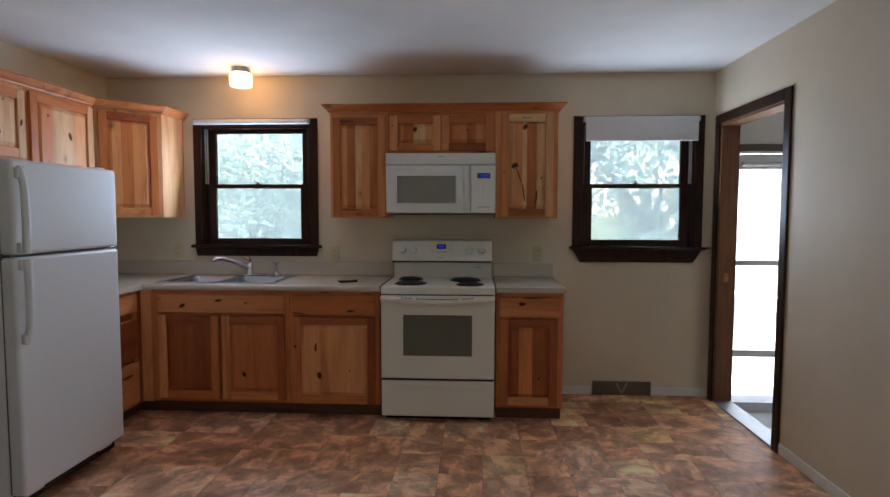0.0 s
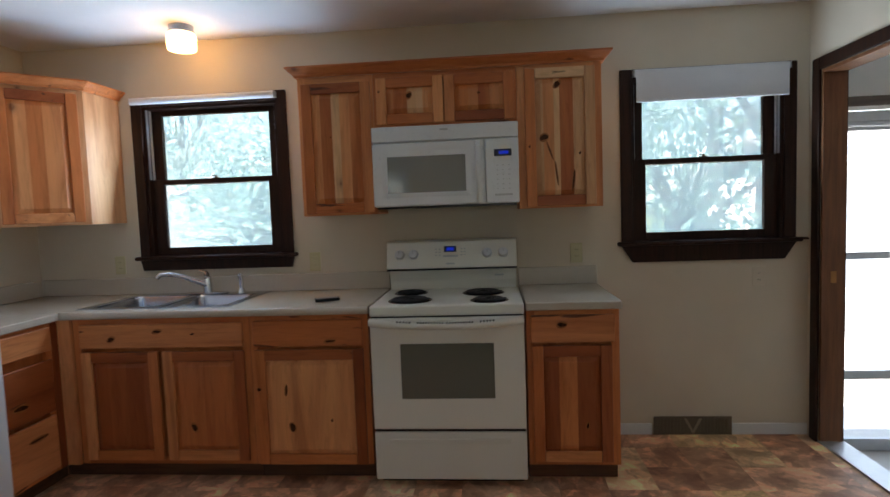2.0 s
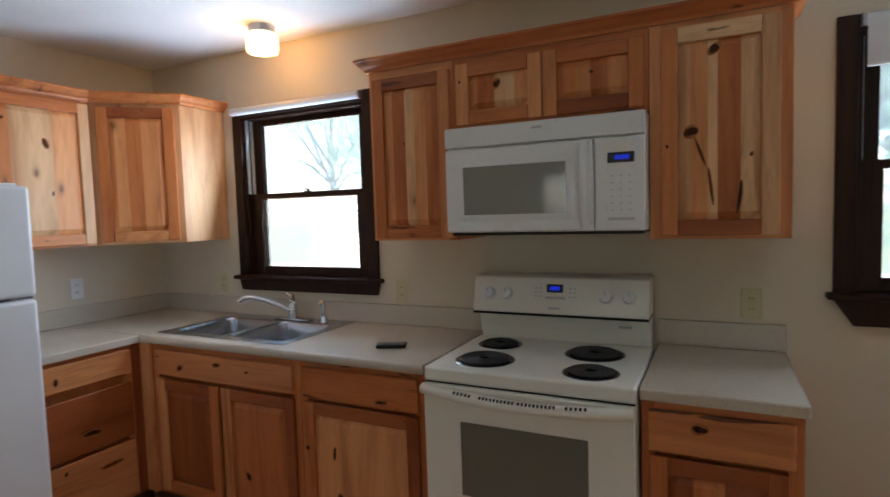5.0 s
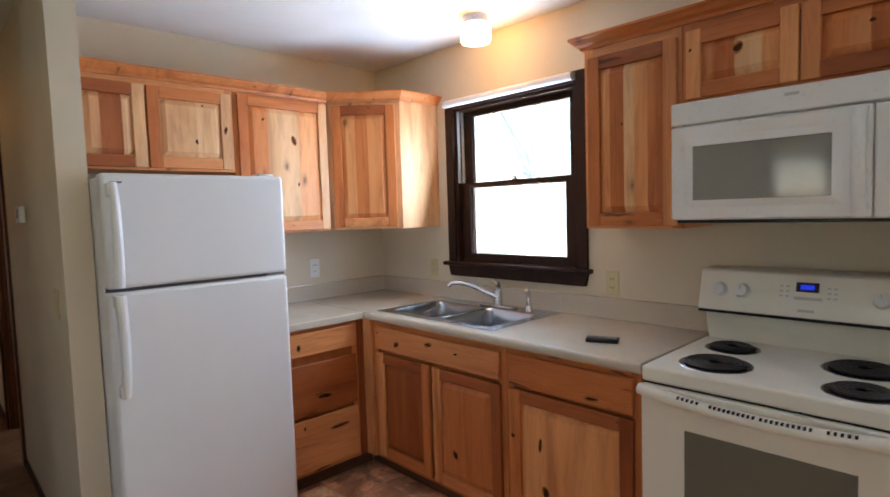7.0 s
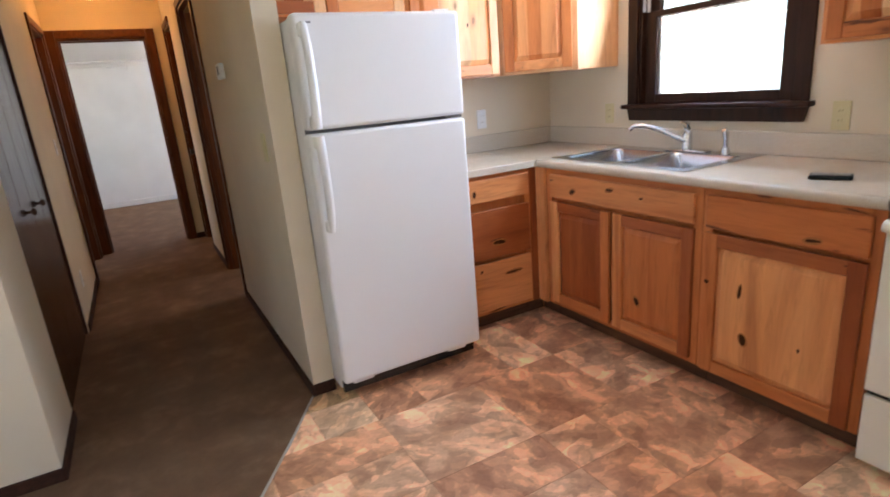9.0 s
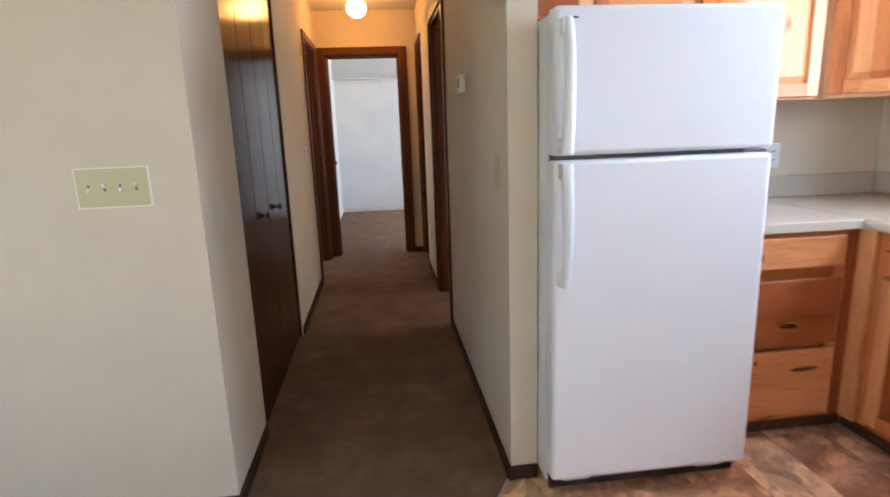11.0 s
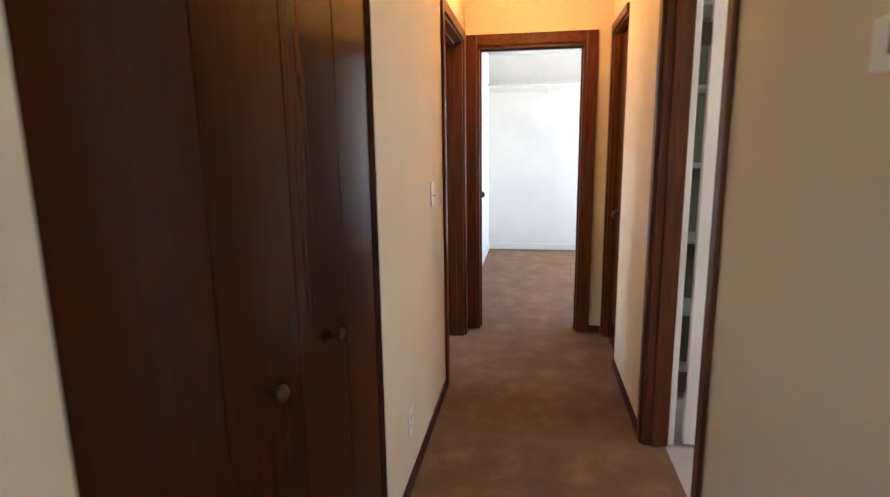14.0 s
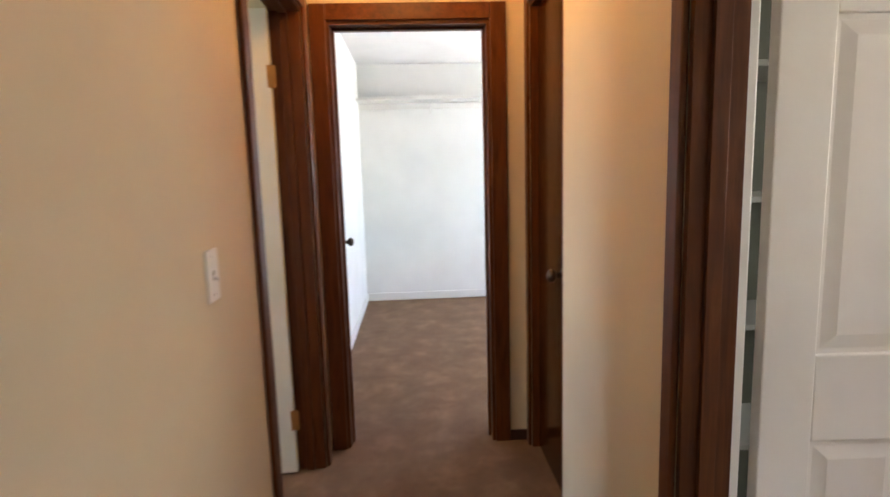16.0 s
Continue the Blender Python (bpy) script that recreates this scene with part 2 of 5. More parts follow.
def vinyl():
    """Printed slate: each block has its own tone and lies its flakes in its own direction."""
    n = Nodes("stone_look_vinyl")
    info = n.add("ObjectInfo")
    turn = n.add("VectorRotate")
    turn.rotation_type = "Z_AXIS"
    n.link(n.coords((1, 1, 1), True), turn.inputs["Vector"])
    n.link(n.math("MULTIPLY", info.outputs["Random"], 51.0), turn.inputs["Angle"])
    c = turn.outputs[0]
    long = n.add("Mapping", Scale=(1.0, 1.45, 1.0))
    n.link(c, long.inputs[0])
    tone = n.ramp(info.outputs["Random"], [(0.0, (0.52, 0.250, 0.140)), (0.25, (0.65, 0.325, 0.184)), (0.55, (0.72, 0.39, 0.228)), (0.78, (0.77, 0.46, 0.285)), (0.90, (0.82, 0.55, 0.35)), (1.0, (0.83, 0.53, 0.21))])
    cloud = n.noise(long.outputs[0], 5.0, 5, 0.56, 0.35)
    veins = n.ramp(cloud, [(0.34, (0.66, 0.58, 0.54)), (0.45, (0.84, 0.78, 0.75)), (0.468, (0.97, 0.95, 0.94)), (0.535, (1.0, 0.99, 0.98)), (0.556, (1.30, 1.30, 1.28)), (0.66, (1.55, 1.55, 1.52))])
    col = n.mix(0.9, tone, veins, "MULTIPLY")
    wave = n.add("TexNoise", Scale=8.0, Detail=2.5)
    n.link(c, wave.inputs["Vector"])
    lean = n.add("Mapping", Scale=(0.13, 0.13, 0.0))
    n.link(wave.outputs["Color"], lean.inputs[0])
    bend = n.add("VectorMath")
    bend.operation = "ADD"
    n.link(long.outputs[0], bend.inputs[0])
    n.link(lean.outputs[0], bend.inputs[1])
    for scale, stops in ((9.0, [(0.0, (0.74, 0.67, 0.63)), (0.35, (0.95, 0.94, 0.93)), (0.72, (1.06, 1.05, 1.04)), (0.80, (1.32, 1.32, 1.30)), (1.0, (1.45, 1.45, 1.40))]), (20.0, [(0.0, (0.80, 0.75, 0.72)), (0.5, (1, 1, 1)), (0.8, (1.05, 1.05, 1.05)), (1.0, (1.35, 1.35, 1.3))])):
        shard = n.add("TexVoronoi", Scale=scale)
        n.link(bend.outputs[0], shard.inputs["Vector"])
        pick = n.add("SeparateColor")
        n.link(shard.outputs["Color"], pick.inputs[0])
        col = n.mix(0.75, col, n.ramp(pick.outputs[0], stops), "MULTIPLY")
    fine = n.noise(c, 60, 4, 0.7)
    col = n.mix(0.4, col, n.ramp(fine, [(0.3, (0.72, 0.69, 0.67)), (0.7, (1.15, 1.15, 1.15))]), "MULTIPLY")
    n.bump(n.math("ADD", cloud, n.math("MULTIPLY", fine, 0.4)), 0.25, 0.002)
    return n.finish(col, 0.42, rough_var=(cloud, 0.6))


VINYL = vinyl()
GROUT = plain("vinyl_joint", (0.13, 0.075, 0.05), 0.6)


def carpet():
    n = Nodes("brown_carpet")
    c = n.coords()
    pile = n.noise(c, 300, 3, 0.7)
    tuft = n.noise(c, 60, 3, 0.6)
    worn = n.noise(c, 5.0, 6, 0.65, 0.2)
    col = n.ramp(worn, [(0.3, (0.150, 0.079, 0.039)), (0.52, (0.192, 0.104, 0.053)), (0.72, (0.270, 0.156, 0.086))])
    col = n.mix(0.6, col, n.ramp(pile, [(0.3, (0.55, 0.52, 0.5)), (0.7, (1.3, 1.3, 1.3))]), "MULTIPLY")
    n.bump(n.math("ADD", pile, n.math("MULTIPLY", tuft, 0.8)), 0.9, 0.006)
    return n.finish(col, 0.95)


CARPET = carpet()


def ground_mat(name, a, b, scale):
    n = Nodes(name)
    c = n.coords()
    f = n.noise(c, scale, 6, 0.65)
    g = n.noise(c, 0.25, 3)
    col = n.mix(0.5, n.ramp(f, [(0.3, a), (0.7, b)]), n.ramp(g, [(0.3, (0.7, 0.75, 0.65)), (0.7, (1.2, 1.15, 1.1))]), "MULTIPLY")
    n.bump(f, 0.6, 0.03)
    return n.finish(col, 0.9)


def leaf_mat():
    n = Nodes("leaf_green")
    f = n.noise(n.coords(), 3, 4)
    col = n.ramp(f, [(0.3, (0.08, 0.12, 0.06)), (0.7, (0.12, 0.17, 0.09))])
    n.finish(col, 0.45)
    # Pale cyan put into the translucency, for the hazy look through the windows.
    glass = n.add("BsdfTranslucent")
    n.link(n.ramp(f, [(0.3, (0.24, 0.48, 0.42)), (0.7, (0.42, 0.66, 0.60))]), glass.inputs["Color"])
    both = n.add("MixShader", Fac=0.52)
    n.link(n.bsdf.outputs[0], both.inputs[1])
    n.link(glass.outputs[0], both.inputs[2])
    n.link(both.outputs[0], n.tree.nodes["Material Output"].inputs["Surface"])
    return n.mat


def screen_mat():
    """Fine insect mesh: mostly open, its daylit wires tinted pale blue for haze."""
    n = Nodes("insect_screen")
    n.finish((0.56, 0.76, 0.88), 0.6)
    wire = n.add("BsdfTranslucent", Color=(0.56, 0.76, 0.90, 1))
    lit = n.add("MixShader", Fac=0.5)
    n.link(n.bsdf.outputs[0], lit.inputs[1])
    n.link(wire.outputs[0], lit.inputs[2])
    gap = n.add("BsdfTransparent")
    both = n.add("MixShader", Fac=0.36)
    n.link(gap.outputs[0], both.inputs[1])
    n.link(lit.outputs[0], both.inputs[2])
    n.link(both.outputs[0], n.tree.nodes["Material Output"].inputs["Surface"])
    return n.mat


SCREEN = screen_mat()
GRASS = ground_mat("lawn", (0.06, 0.10, 0.03), (0.14, 0.18, 0.06), 14)
CONCRETE = ground_mat("concrete_drive", (0.54, 0.53, 0.50), (0.66, 0.64, 0.61), 9)
LEAF = leaf_mat()
BARK = ground_mat("bark", (0.07, 0.05, 0.035), (0.16, 0.12, 0.09), 12)
SIDING = plain("white_siding", (0.72, 0.72, 0.70), 0.6, 0, 0.08)
SHINGLE = plain("pale_shingle", (0.36, 0.35, 0.34), 0.85, 0, 0.25)


# ---- builders ----
def add_box(bm, x0, y0, z0, x1, y1, z1, bevel=0.0, segments=1):
    made = bmesh.ops.create_cube(bm, size=1.0, matrix=Matrix.Translation(((x0 + x1) / 2, (y0 + y1) / 2, (z0 + z1) / 2)) @ Matrix.Diagonal((x1 - x0, y1 - y0, z1 - z0, 1)))
    if bevel:
        edges = list({e for v in made["verts"] for e in v.link_edges})
        bmesh.ops.bevel(bm, geom=edges, offset=bevel, segments=segments, affect="EDGES", profile=0.5)


def add_tube(bm, a, b, r0, r1=None, sides=16):
    a, b = Vector(a), Vector(b)
    m = Matrix.Translation((a + b) / 2) @ (b - a).to_track_quat("Z", "Y").to_matrix().to_4x4()
    bmesh.ops.create_cone(bm, cap_ends=True, segments=sides, radius1=r0, radius2=r0 if r1 is None else r1, depth=(b - a).length, matrix=m)


def add_path_tube(bm, points, radii, sides=10):
    """A tube along points, with its own radius (or pair of radii) at each one."""
    rings = []
    pts = [Vector(p) for p in points]
    whole = (pts[-1] - pts[0]).normalized()
    ref = Vector((0, 1, 0)) if abs(whole.z) > 0.8 else Vector((0, 0, 1))
    for k, p in enumerate(pts):
        d = (pts[min(k + 1, len(pts) - 1)] - pts[max(k - 1, 0)]).normalized()
        side = d.cross(ref)
        if side.length < 1e-3:
            side = d.cross(Vector((1, 0, 0)))
        side.normalize()
        up = side.cross(d)
        r = radii[k]
        ra, rb = r if isinstance(r, tuple) else (r, r)
        rings.append([bm.verts.new(p + side * ra * math.cos(2 * math.pi * i / sides) + up * rb * math.sin(2 * math.pi * i / sides)) for i in range(sides)])
    for p, q in zip(rings, rings[1:]):
        for i in range(sides):
            bm.faces.new((p[i], p[(i + 1) % sides], q[(i + 1) % sides], q[i]))
    bm.faces.new(rings[0][::-1])
    bm.faces.new(rings[-1])


def add_prism(bm, outline, lift):
    """An outline of 3D points, pushed along the vector lift into a solid."""
    a = [bm.verts.new(p) for p in outline]
    b = [bm.verts.new(Vector(p) + Vector(lift)) for p in outline]
    bm.faces.new(a[::-1])
    bm.faces.new(b)
    for i in range(len(a)):
        bm.faces.new((a[i], a[(i + 1) % len(a)], b[(i + 1) % len(a)], b[i]))


def mesh_of(name, bm, material, smooth=False):
    bmesh.ops.recalc_face_normals(bm, faces=bm.faces)
    me = bpy.data.meshes.new(name)
    bm.to_mesh(me)
    bm.free()
    me.materials.append(material)
    if smooth:
        me.shade_smooth()
        me.set_sharp_from_angle(angle=radians(35))
        for f in me.polygons:
            if max(abs(v) for v in f.normal) > 0.9995:
                f.use_smooth = False
    return me


def part(name, bm, material, parent, label="", smooth=False):
    ob = new(name, mesh_of(name, bm, material, smooth))
    ob.parent = parent
    return tagged(ob, label)


def bar(name, box, material, parent, label="", bevel=0.003, segments=2):
    bm = bmesh.new()
    add_box(bm, *box, bevel, segments)
    return part(name, bm, material, parent, label, smooth=bevel > 0)


def thing(name, m, label, category, group="", kind=""):
    ob = new(name)
    ob.empty_display_size = 0.1
    ob.matrix_basis = m
    return tagged(ob, label, category, group, kind)


def structure(name, bm, material, label="", smooth=False):
    return tagged(new(name, mesh_of(name, bm, material, smooth)), label, "", "", "structure")


def wall_with_holes(bm, axis, at0, at1, a0, a1, z0, z1, holes=()):
    """A wall from at0 to at1 across 'x' or 'y', a0..a1 along, with openings (a, b, low, high)."""
    cuts_a = sorted({a0, a1, *[h[k] for h in holes for k in (0, 1)]})
    cuts_z = sorted({z0, z1, *[h[k] for h in holes for k in (2, 3)]})

    def solid(i, j):
        if not (0 <= i < len(cuts_a) - 1 and 0 <= j < len(cuts_z) - 1):
            return False
        ca, cz = (cuts_a[i] + cuts_a[i + 1]) / 2, (cuts_z[j] + cuts_z[j + 1]) / 2
        return not any(h[0] < ca < h[1] and h[2] < cz < h[3] for h in holes)

    def point(a, at, z):
        return (at, a, z) if axis == "x" else (a, at, z)

    def quad(*ps):
        bm.faces.new([bm.verts.new(point(*p)) for p in ps])

    for i in range(len(cuts_a) - 1):
        for j in range(len(cuts_z) - 1):
            if not solid(i, j):
                continue
            a, b, c, d = cuts_a[i], cuts_a[i + 1], cuts_z[j], cuts_z[j + 1]
            for at in (at0, at1):
                quad((a, at, c), (b, at, c), (b, at, d), (a, at, d))
            for (di, dj, p, q) in ((-1, 0, (a, c), (a, d)), (1, 0, (b, c), (b, d)), (0, -1, (a, c), (b, c)), (0, 1, (a, d), (b, d))):
                if not solid(i + di, j + dj):
                    quad((p[0], at0, p[1]), (q[0], at0, q[1]), (q[0], at1, q[1]), (p[0], at1, p[1]))
    bmesh.ops.remove_doubles(bm, verts=bm.verts, dist=1e-5)


def add_sweep(bm, profile, path):
    """Sweeps a profile of (out, up) along a level path of (x, y, z), mitred; out points to the right of the path."""
    pts = [Vector(p) for p in path]
    rings = []
    for k, p in enumerate(pts):
        dirs = []
        if k > 0:
            dirs.append((pts[k] - pts[k - 1]).normalized())
        if k < len(pts) - 1:
            dirs.append((pts[k + 1] - pts[k]).normalized())
        norms = [Vector((d.y, -d.x, 0)) for d in dirs]
        n = sum(norms, Vector()) / len(norms)
        n = n / n.length_squared
        rings.append([bm.verts.new(p + n * o + Vector((0, 0, u))) for o, u in profile])
    for p, q in zip(rings, rings[1:]):
        for i in range(len(profile)):
            j = (i + 1) % len(profile)
            bm.faces.new((p[i], p[j], q[j], q[i]))
    bm.faces.new(rings[0])
    bm.faces.new(rings[-1][::-1])


# ---- structure ----
H = 2.45
YB, XL, XR = 4.36, -2.80, 1.87
WIN_L = (-2.045, -1.185, 1.13, 2.075)
WIN_R = (0.895, 1.735, 1.13, 2.075)
WIN_S = (-2.03, -1.28, 0.95, 2.05)
# Unseen opening, added to hold the south fill lamp.
WIN_FILL = (-0.28, 1.28, 0.88, 2.02)
SIDE_DOOR = (3.405, 4.245, -0.16, 2.05)
YS = -2.40
HL, HR = 1.358, 2.347
XW, HB = -2.122, HR + 0.10
XE = -6.13

bm = bmesh.new()
wall_with_holes(bm, "y", YB, YB + 0.15, XL - 0.12, XR + 0.12, -0.3, H, [WIN_L, WIN_R])
structure("wall_north", bm, WALL, "cream painted kitchen wall with two windows")
# The southern opening is unseen and only added for the side fill lamp.
bm = bmesh.new()
wall_with_holes(bm, "x", XR, XR + 0.12, YS, YB, -0.3, H, [SIDE_DOOR, (-1.3, 0.1, 0.9, 2.1)])
structure("wall_east", bm, WALL, "cream painted wall with an open doorway")
bm = bmesh.new()
wall_with_holes(bm, "x", XL - 0.12, XL, HB, YB, 0, H)
structure("wall_west", bm, WALL, "cream painted kitchen wall behind the fridge")
bm = bmesh.new()
wall_with_holes(bm, "y", YS - 0.15, YS, -2.23, XR + 0.12, 0, H, [WIN_S, WIN_FILL])
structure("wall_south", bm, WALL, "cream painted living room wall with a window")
bm = bmesh.new()
wall_with_holes(bm, "x", -2.23, -2.12, YS, HL - 0.12, 0, H)
structure("wall_living_west", bm, WALL, "cream painted wall beside the hallway")
BIFOLD_HOLE = (-3.80, -2.61, 0.0, 2.06)
LEFT_DOOR = (-5.97, -5.13, 0.0, 2.05)
bm = bmesh.new()
wall_with_holes(bm, "y", HL - 0.12, HL, XE, -2.12, 0, H, [BIFOLD_HOLE, LEFT_DOOR])
structure("wall_hall_south", bm, WALL, "cream painted hallway wall with closet and door openings")
BATH_DOOR = (-4.60, -3.80, 0.0, 2.05)
HALL_CLOSET = (-6.06, -5.50, 0.0, 2.08)
bm = bmesh.new()
wall_with_holes(bm, "y", HR, HB, XE, XW, 0, H, [BATH_DOOR, HALL_CLOSET])
structure("wall_hall_north", bm, WALL, "cream painted hallway wall ending beside the fridge")
END_DOOR = (1.437, 2.180, 0.0, 2.035)
bm = bmesh.new()
wall_with_holes(bm, "x", XE - 0.11, XE, -1.7, 4.5, 0, H, [END_DOOR])
structure("wall_hall_end", bm, WALL, "cream painted end wall of the hallway with a doorway")
# bedroom
bm = bmesh.new()
wall_with_holes(bm, "x", -9.47, -9.35, 1.16, 4.5, 0, H)
wall_with_holes(bm, "y", 1.16, 1.275, -9.35, XE - 0.11, 0, H)
wall_with_holes(bm, "y", 4.36, 4.5, -9.35, XE - 0.11, 0, H, [(-8.95, -7.65, 0.9, 2.1)])
structure("wall_bedroom", bm, BED_WALL, "white painted bedroom walls in daylight")
# rooms beside the hallway; their outer openings are added for fill lamps
bm = bmesh.new()
wall_with_holes(bm, "y", -1.7, -1.58, XE, -3.95, 0, H, [(-5.7, -4.7, 1.0, 2.0)])
wall_with_holes(bm, "x", -4.05, -3.95, -1.58, HL - 0.12, 0, H)
wall_with_holes(bm, "y", 0.55, 0.65, -3.95, -2.23, 0, H)
structure("wall_side_room", bm, BED_WALL, "white painted side room and closet walls")
bm = bmesh.new()
wall_with_holes(bm, "y", 4.36, 4.5, XE, XL - 0.12, 0, H, [(-4.5, -3.9, 1.3, 1.9)])
wall_with_holes(bm, "x", -3.45, -3.33, HB, 4.36, 0, H)
wall_with_holes(bm, "x", -5.47, -5.38, HB, 4.36, 0, H)
structure("wall_bathroom", bm, BED_WALL, "white painted bathroom walls")
# entry behind the side door
bm = bmesh.new()
wall_with_holes(bm, "y", YB, YB + 0.15, XR + 0.12, 3.25, -0.3, H, [(2.06, 2.99, -0.16, 1.86)])
wall_with_holes(bm, "x", 3.25, 3.37, 2.3, YB + 0.15, -0.3, H)
wall_with_holes(bm, "y", 2.18, 2.3, XR + 0.12, 3.37, -0.3, H)
structure("wall_entry", bm, BED_WALL, "white painted walls of the back entry")

bm = bmesh.new()
add_box(bm, -9.6, -2.6, H, 3.5, 4.55, H + 0.12)
structure("ceiling", bm, CEILING, "white textured ceiling")
bm = bmesh.new()
add_box(bm, -9.8, -2.9, H + 0.124, 3.8, 4.95, H + 0.3)
structure("roof", bm, SHINGLE, "roof over the house")

bm = bmesh.new()
add_box(bm, XR, 2.3, -0.30, 3.37, YB + 0.15, -0.152)
structure("floor_entry", bm, plain("pale_entry_floor", (0.55, 0.54, 0.52), 0.5, 0, 0.1), "pale grey entry landing a step down")

# carpet, with a curved edge towards the kitchen vinyl
EDGE = [(XW, 2.335), (-1.865, 2.18), (-1.65, 2.04), (-1.476, 1.925), (-1.25, 1.76), (-0.95, 1.58), (-0.5, 1.42), (0.2, 1.32), (1.0, 1.28), (1.87, 1.28)]


def edge_y(x):
    if x <= EDGE[0][0]:
        return EDGE[0][1]
    for (a, b), (c, d) in zip(EDGE, EDGE[1:]):
        if a <= x <= c:
            return b + (d - b) * (x - a) / (c - a)
    return EDGE[-1][1]


bm = bmesh.new()
outline = [(x, y, -0.1) for x, y in EDGE] + [(XR, YS, -0.1), (-2.17, YS, -0.1), (-2.17, 0.5, -0.1), (-4.0, 0.5, -0.1), (-4.0, -1.6, -0.1), (-9.4, -1.6, -0.1), (-9.4, 4.36, -0.1), (XE - 0.05, 4.36, -0.1), (XE - 0.05, HB, -0.1), (XW, HB, -0.1)]
add_prism(bm, outline, (0, 0, 0.104))
structure("floor_carpet", bm, CARPET, "brown cut-pile carpet, worn along the hallway")

bm = bmesh.new()
add_box(bm, XE, HR + 0.05, -0.2, XL - 0.12, 4.36, -0.005)
structure("floor_bathroom", bm, plain("pale_bath_vinyl", (0.45, 0.42, 0.38), 0.5, 0, 0.15), "pale vinyl bathroom floor")
bm = bmesh.new()
add_box(bm, -2.85, 0.9, -0.25, XR, YB, -0.103)
structure("subfloor", bm, GROUT)
bm = bmesh.new()
add_prism(bm, [(x, y + 0.002, -0.1) for x, y in EDGE] + [(XR, YB, -0.1), (XL, YB, -0.1), (XL, HB, -0.1), (XW, HB, -0.1)], (0, 0, 0.0985))
kitchen_floor = structure("floor_kitchen", bm, GROUT, "stone-look vinyl floor in brown and tan blocks")
bm = bmesh.new()
for (a, b), (c, d) in zip(EDGE[:-1], EDGE[1:]):
    add_prism(bm, [(a, b - 0.004, 0.0), (c, d - 0.004, 0.0), (c, d + 0.006, 0.0), (a, b + 0.006, 0.0)], (0, 0, 0.006))
structure("trim_carpet_edge", bm, plain("pale_edge_strip", (0.45, 0.40, 0.34), 0.5), "thin pale edge between carpet and vinyl")


# ---- trim ----
def skirting(name, box, material=BASE_DARK, label="dark stained wooden baseboard"):
    bm = bmesh.new()
    add_box(bm, *box, 0.003, 1)
    return structure(name, bm, material, label)


W = 0.012
skirting("baseboard_wall_end", (XW, HR, 0.004, XW + W, HB, 0.060))
skirting("baseboard_hall_north", (-3.745, HR - W, 0.004, XW + W, HR - 0.0005, 0.058))
skirting("baseboard_hall_north", (-5.50, HR - W, 0.004, -4.655, HR - 0.0005, 0.058))
skirting("baseboard_living", (-2.12, YS + 0.02, 0.004, -2.12 + W, HL + W, 0.058))
skirting("baseboard_hall_south", (-2.60, HL + 0.0005, 0.004, -2.122, HL + W, 0.058))
skirting("baseboard_hall_south", (-5.06, HL + 0.0005, 0.004, -3.83, HL + W, 0.058))
skirting("baseboard_hall_end", (XE + 0.0005, HL + W, 0.004, XE + W, 1.362, 0.058))
skirting("baseboard_hall_end", (XE + 0.0005, 2.252, 0.004, XE + W, HR, 0.058))
skirting("baseboard_bedroom", (-9.35 + 0.0005, 1.29, 0.004, -9.35 + W, 4.36, 0.085), WHITE_TRIM, "white bedroom baseboard")
skirting("baseboard_bedroom", (-9.35, 1.2755, 0.004, -6.25, 1.275 + W, 0.085), WHITE_TRIM, "white bedroom baseboard")
skirting("baseboard_kitchen", (0.69, YB - W, 0, 0.995, YB - 0.0005, 0.068), WHITE_TRIM, "white baseboard under the window")
skirting("baseboard_kitchen", (1.45, YB - W, 0, XR, YB - 0.0005, 0.068), WHITE_TRIM, "white baseboard under the window")
skirting("baseboard_east", (XR - W, YS, 0.004, XR - 0.0005, 3.335, 0.068), WHITE_TRIM, "white baseboard along the wall")


def casing(name, m, width, height, low, cw, material_z, material_x, jamb, depth, label, reveal=0.0, sides="lhr", both=True, back=None):
    """A cased opening; local x runs along the wall, y out of the room behind it, z up from the floor."""
    root = thing(name, m, label, "door frame", "", "structure")
    prof = 0.016
    for y0, y1 in ((-prof, -0.0005), (depth + 0.0005, depth + (0.030 if back else prof)))[: 2 if both else 1]:
        if y0 > 0 and back:
            material_z = material_x = back
        if "l" in sides:
            bar("casing_side", (-cw, y0, low, 0.002, y1, height + cw), material_z, root, "", 0.005)
        if "r" in sides:
            bar("casing_side", (width - 0.002, y0, low, width + cw, y1, height + cw), material_z, root, "", 0.005)
        if "h" in sides:
            bar("casing_head", (0.002, y0, height - 0.002, width - 0.002, y1, height + cw), material_x, root, "", 0.005)
    bar("jamb_side", (0.0005, 0, low, 0.018, depth, height - 0.018), jamb, root, "", 0.001)
    bar("jamb_side", (width - 0.018, 0, low, width - 0.0005, depth, height - 0.018), jamb, root, "", 0.001)
    bar("jamb_head", (0.0005, 0, height - 0.018, width - 0.0005, depth, height - 0.0005), jamb, root, "", 0.001)
    if reveal:
        bar("stop", (0.018, reveal, low, 0.030, reveal + 0.035, height - 0.03), jamb, root, "", 0.002)
        bar("stop", (width - 0.030, reveal, low, width - 0.018, reveal + 0.035, height - 0.03), jamb, root, "", 0.002)
        bar("stop", (0.018, reveal, height - 0.030, width - 0.018, reveal + 0.035, height - 0.018), jamb, root, "", 0.002)
    return root


TRIM_LEVEL = dark_wood("walnut_trim_level", (0.066, 0.0180, 0.0045), (0.140, 0.0420, 0.0108), "x", 0.3, 0.22)
